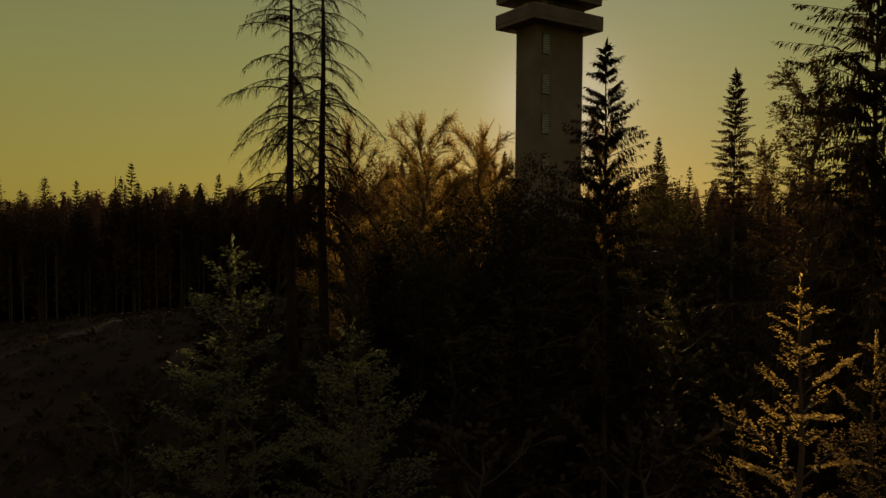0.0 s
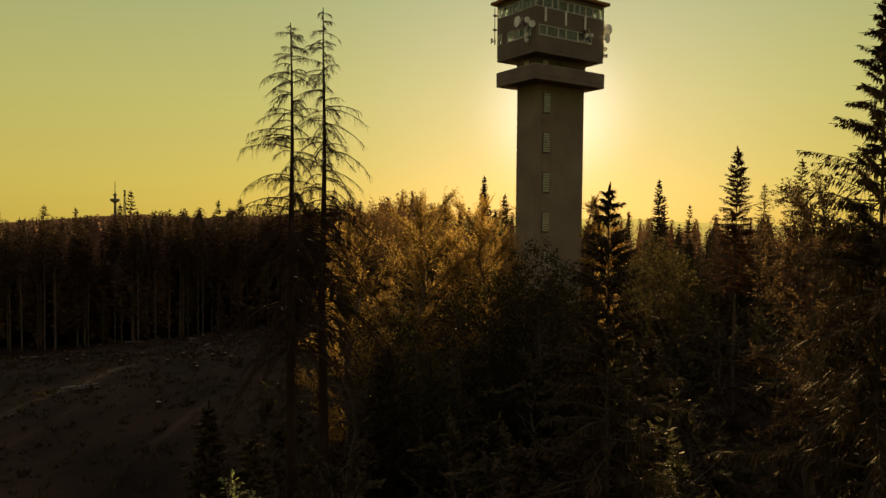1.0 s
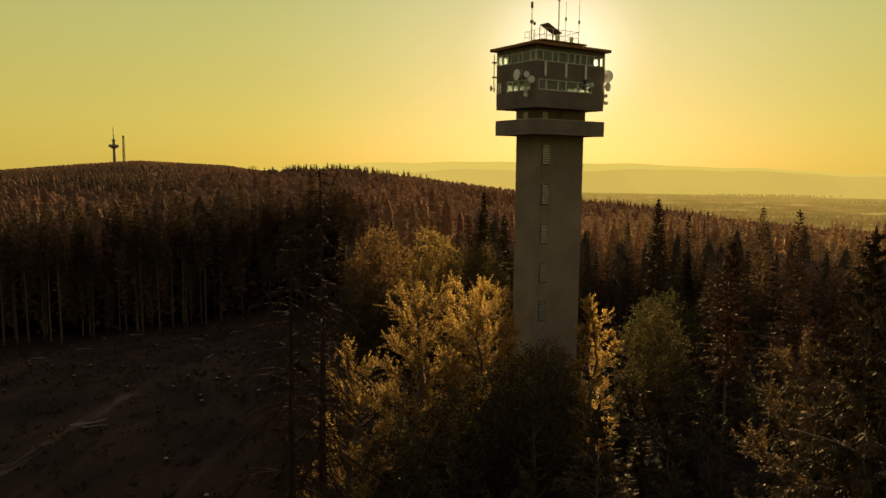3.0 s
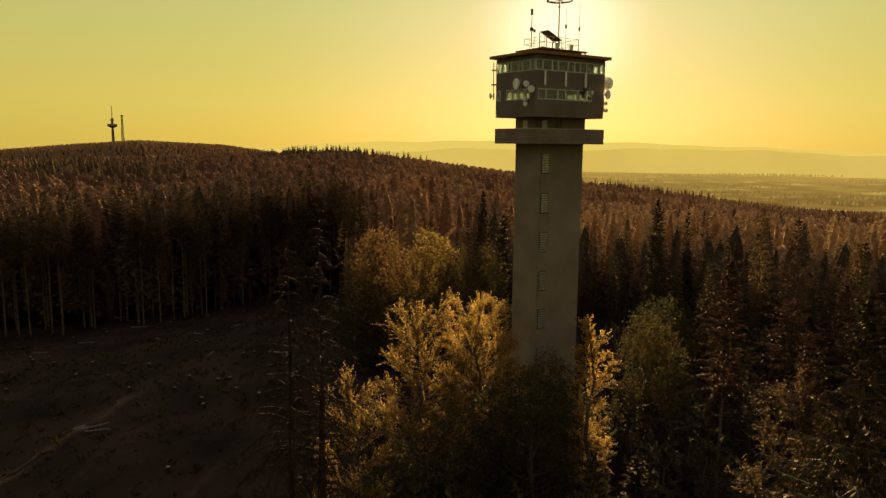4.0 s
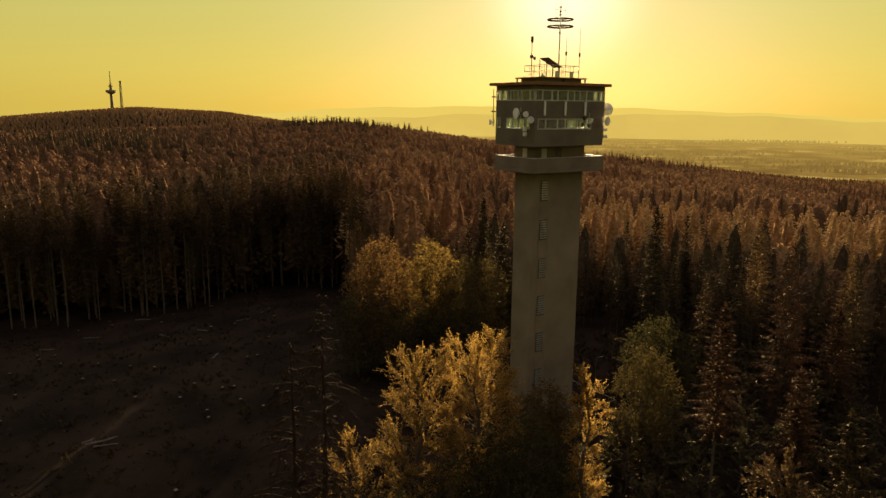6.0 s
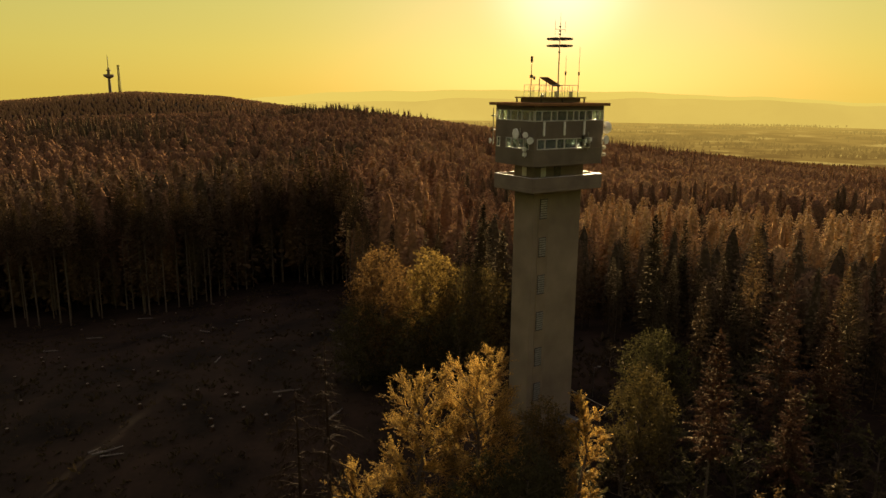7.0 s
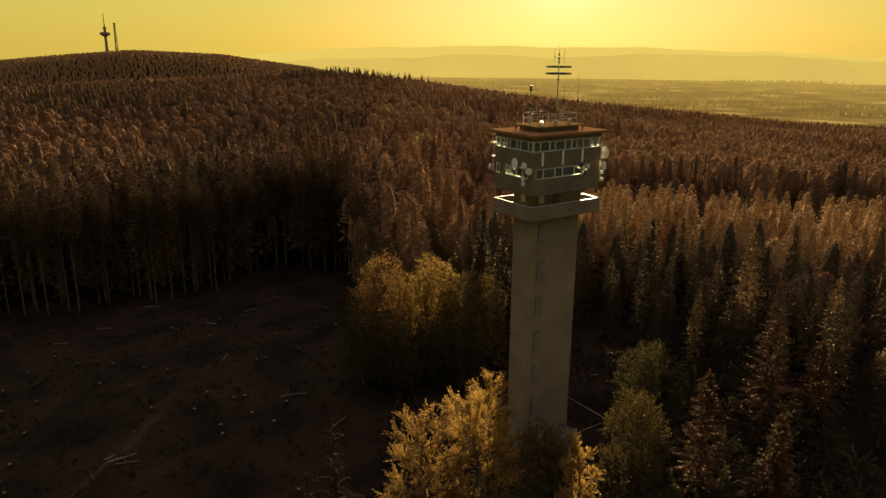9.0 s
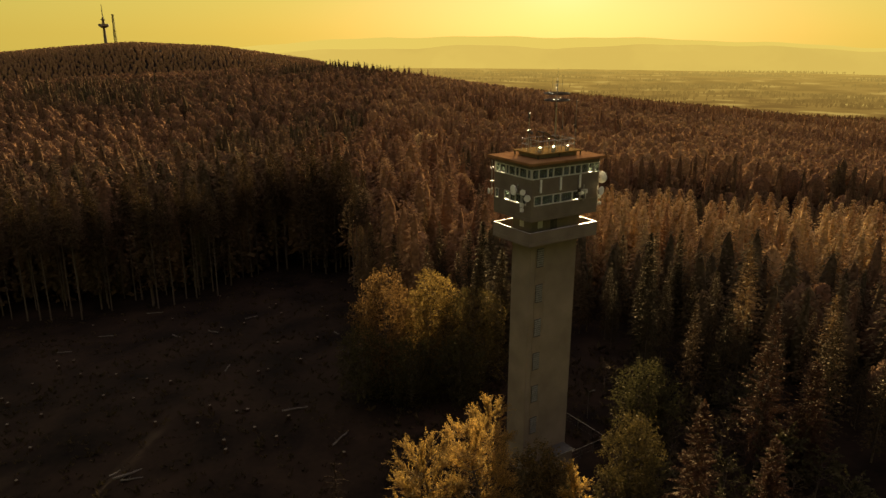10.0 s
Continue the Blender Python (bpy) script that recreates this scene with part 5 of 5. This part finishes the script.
for k in range(7):
    part("deck_fitting", box(-2.2 + 0.62 * k, -1.2 + 0.7 * math.sin(k * 2.1), 33.322, -1.9 + 0.62 * k, -0.95 + 0.7 * math.sin(k * 2.1), 33.5 + 0.18 * (k % 3), 0.02), STEEL, tower)


def dish(x, y, z, rad, face, deep=0.3):
    """A drum-backed parabolic dish on an arm; face is the plan direction it looks in."""
    d = Vector((math.cos(radians(face)), math.sin(radians(face)), 0))
    c = Vector((x, y, z))
    bm = bmesh.new()
    add_rod(bm, c - d * deep * rad, c + d * 0.12 * rad, rad * 0.45, rad, 24)
    add_rod(bm, c + d * 0.12 * rad, c + d * 0.34 * rad, rad, rad * 0.97, 24)
    ob = part("dish_antenna", bm, DISH_WHITE, tower, "white drum-shaped dish antenna")
    part("bracket", rod(c - d * deep * rad, c - d * (deep * rad + 0.25), 0.05), DARK_METAL, ob)
    part("pole", rod(c - d * (deep * rad + 0.25) + Vector((0, 0, -rad)), c - d * (deep * rad + 0.25) + Vector((0, 0, rad)), 0.04), STEEL, ob)


# on the short face, beside the front corner and at the outer corners
dish(-LX - 0.55, -1.0, 29.9, 0.52, 172)
dish(-LX - 0.5, -2.2, 29.85, 0.28, 240)
dish(-LX - 0.4, -2.8, 29.35, 0.33, 240)
part("radio_box", box(-LX - 0.5, -2.15, 27.85, -LX - 0.2, -1.85, 28.2, 0.02), DISH_WHITE, tower)
part("radio_box", box(-LX - 0.5, -2.1, 28.3, -LX - 0.2, -1.8, 28.7, 0.02), DISH_WHITE, tower)
part("antenna_pole", rod((-LX - 0.25, -1.95, 27.7), (-LX - 0.25, -1.95, 30.0), 0.04), STEEL, tower)
dish(LX + 0.7, -LY + 0.35, 30.35, 0.62, 5)
dish(LX - 0.1, -LY - 0.5, 29.2, 0.45, -75)
dish(LX + 0.45, -LY + 0.2, 28.4, 0.22, 10)
dish(LX + 0.45, -LY + 0.1, 27.7, 0.2, 10)
dish(-LX - 0.35, LY + 0.35, 29.0, 0.28, 160)
part("antenna_pole", rod((LX + 0.22, -LY + 0.2, 27.5), (LX + 0.22, -LY + 0.2, 31.1), 0.045), STEEL, tower)
part("antenna_pole", rod((-LX - 0.25, LY + 0.1, 28.6), (-LX - 0.25, LY + 0.1, 32.2), 0.045), STEEL, tower)
for z in (30.0, 31.4):
    part("bracket", box(-LX - 0.45, LY - 0.1, z, -LX - 0.02, LY + 0.2, z + 0.12, 0.01), DARK_METAL, tower)
for k, (x, z) in enumerate(((1.4, 28.9), (1.8, 29.2), (2.2, 28.75), (2.5, 29.3), (1.6, 29.5))):
    part("radio_box", box(x - 0.13, -LY - 0.4, z - 0.18, x + 0.13, -LY - 0.12, z + 0.18, 0.02), DISH_WHITE if k % 2 else DARK_METAL, tower)
part("antenna_pole", rod((1.7, -LY - 0.1, 28.3), (1.7, -LY - 0.1, 30.4), 0.035), STEEL, tower)
part("antenna_pole", rod((2.35, -LY - 0.1, 28.3), (2.35, -LY - 0.1, 30.0), 0.035), STEEL, tower)

# low entrance porch and perimeter fence at the foot of the tower
porch = thing("entrance_porch", pose(TX, TY, 0, 0, 0, TURN_T), "small flat-roofed porch at the foot of the tower", "porch")
part("wall", box(0.3, -3.2, ground_at(TX, TY) - 1.0, 2.9, -1.52, -0.65, 0.02), CONCRETE, porch)
part("roof", box(0.15, -3.35, -0.647, 3.0, -1.51, -0.5, 0.02), BITUMEN, porch, "dark flat roof")
part("roof_edge", box(0.15, -3.41, -0.62, 3.06, -3.353, -0.46, 0.01), RAIL, porch, "pale metal roof edge")
fence = thing("perimeter_fence", pose(TX, TY, 0, 0, 0, TURN_T), "low fence with pale top rail round the tower's yard", "fence")
corners = [(8.8, 9.0), (8.8, -2.7), (-1.5, -2.9)]
for (xa, ya), (xb, yb) in zip(corners, corners[1:]):
    part("top_rail", rod((xa, ya, -1.25), (xb, yb, -1.25), 0.038, 0.038, 6), RAIL, fence, "pale metal top rail")
    n = int(math.hypot(xb - xa, yb - ya) / 2)
    for k in range(n + 1):
        x, y = xa + (xb - xa) * k / n, ya + (yb - ya) * k / n
        part("fence_post", rod((x, y, -4.0), (x, y, -1.26), 0.05, 0.05, 6), DARK_METAL, fence)
    for z in (-1.7, -2.2):
        part("wire", rod((xa, ya, z), (xb, yb, z), 0.012, 0.012, 4), DARK_METAL, fence)
yard_pole = thing("yard_lamp_post", pose(19.2, 85.5, ground_at(19.2, 85.5)), "slim dark lamp post behind the tower", "lamp post")
part("post", rod((0, 0, -0.3), (0, 0, 3.6), 0.06, 0.045), DARK_METAL, yard_pole)
part("arm", rod((0, 0, 3.55), (0.5, 0.1, 3.7), 0.03), DARK_METAL, yard_pole)
part("lamp_head", box(0.4, 0.0, 3.66, 0.8, 0.2, 3.76, 0.02), DARK_METAL, yard_pole)

# distant transmission tower on the far hill, with a lattice mast beside it
fx, fy = -1043.0, 2300.0
fz = ground_at(fx, fy)
far_tower = thing("transmission_tower", pose(fx, fy, fz) @ Matrix.Scale(1.06, 4), "distant concrete transmission tower with platform and spire", "tower")
part("shaft", rod((0, 0, -8), (0, 0, 58), 5.0, 3.4, 16), CONCRETE, far_tower)
bm = bmesh.new()
add_rod(bm, (0, 0, 52), (0, 0, 58), 5, 15, 20)
add_rod(bm, (0, 0, 58), (0, 0, 64), 15, 14, 20)
part("platform", bm, CONCRETE, far_tower)
part("upper_shaft", rod((0, 0, 64), (0, 0, 82), 4.2, 2.6, 12), CONCRETE, far_tower)
part("antenna_ring", rod((0, 0, 74), (0, 0, 77), 6.5, 6.5, 14), CONCRETE, far_tower)
part("spire", rod((0, 0, 82), (0, 0, 118), 1.4, 0.7, 8), DARK_METAL, far_tower)
lattice = thing("lattice_mast", pose(fx + 31, fy, ground_at(fx + 31, fy)), "distant slim lattice radio mast", "mast")
for sx, sy in ((-1, -1), (1, -1), (1, 1), (-1, 1)):
    part("leg", rod((sx * 3.4, sy * 3.4, -4), (sx * 1.7, sy * 1.7, 92), 0.75, 0.6, 5), MAST_PAINT, lattice)
for k in range(14):
    z, w0, w1 = 4 + 6.2 * k, 3.3 - 0.105 * k, 3.2 - 0.105 * k
    for side in (-1, 1):
        part("brace", rod((-w0 * side, -w0, z), (w1 * side, -w1, z + 6), 0.5, 0.5, 4), MAST_PAINT, lattice)
part("top_platform", rod((0, 0, 90), (0, 0, 93), 4.0, 4.0, 8), MAST_PAINT, lattice)
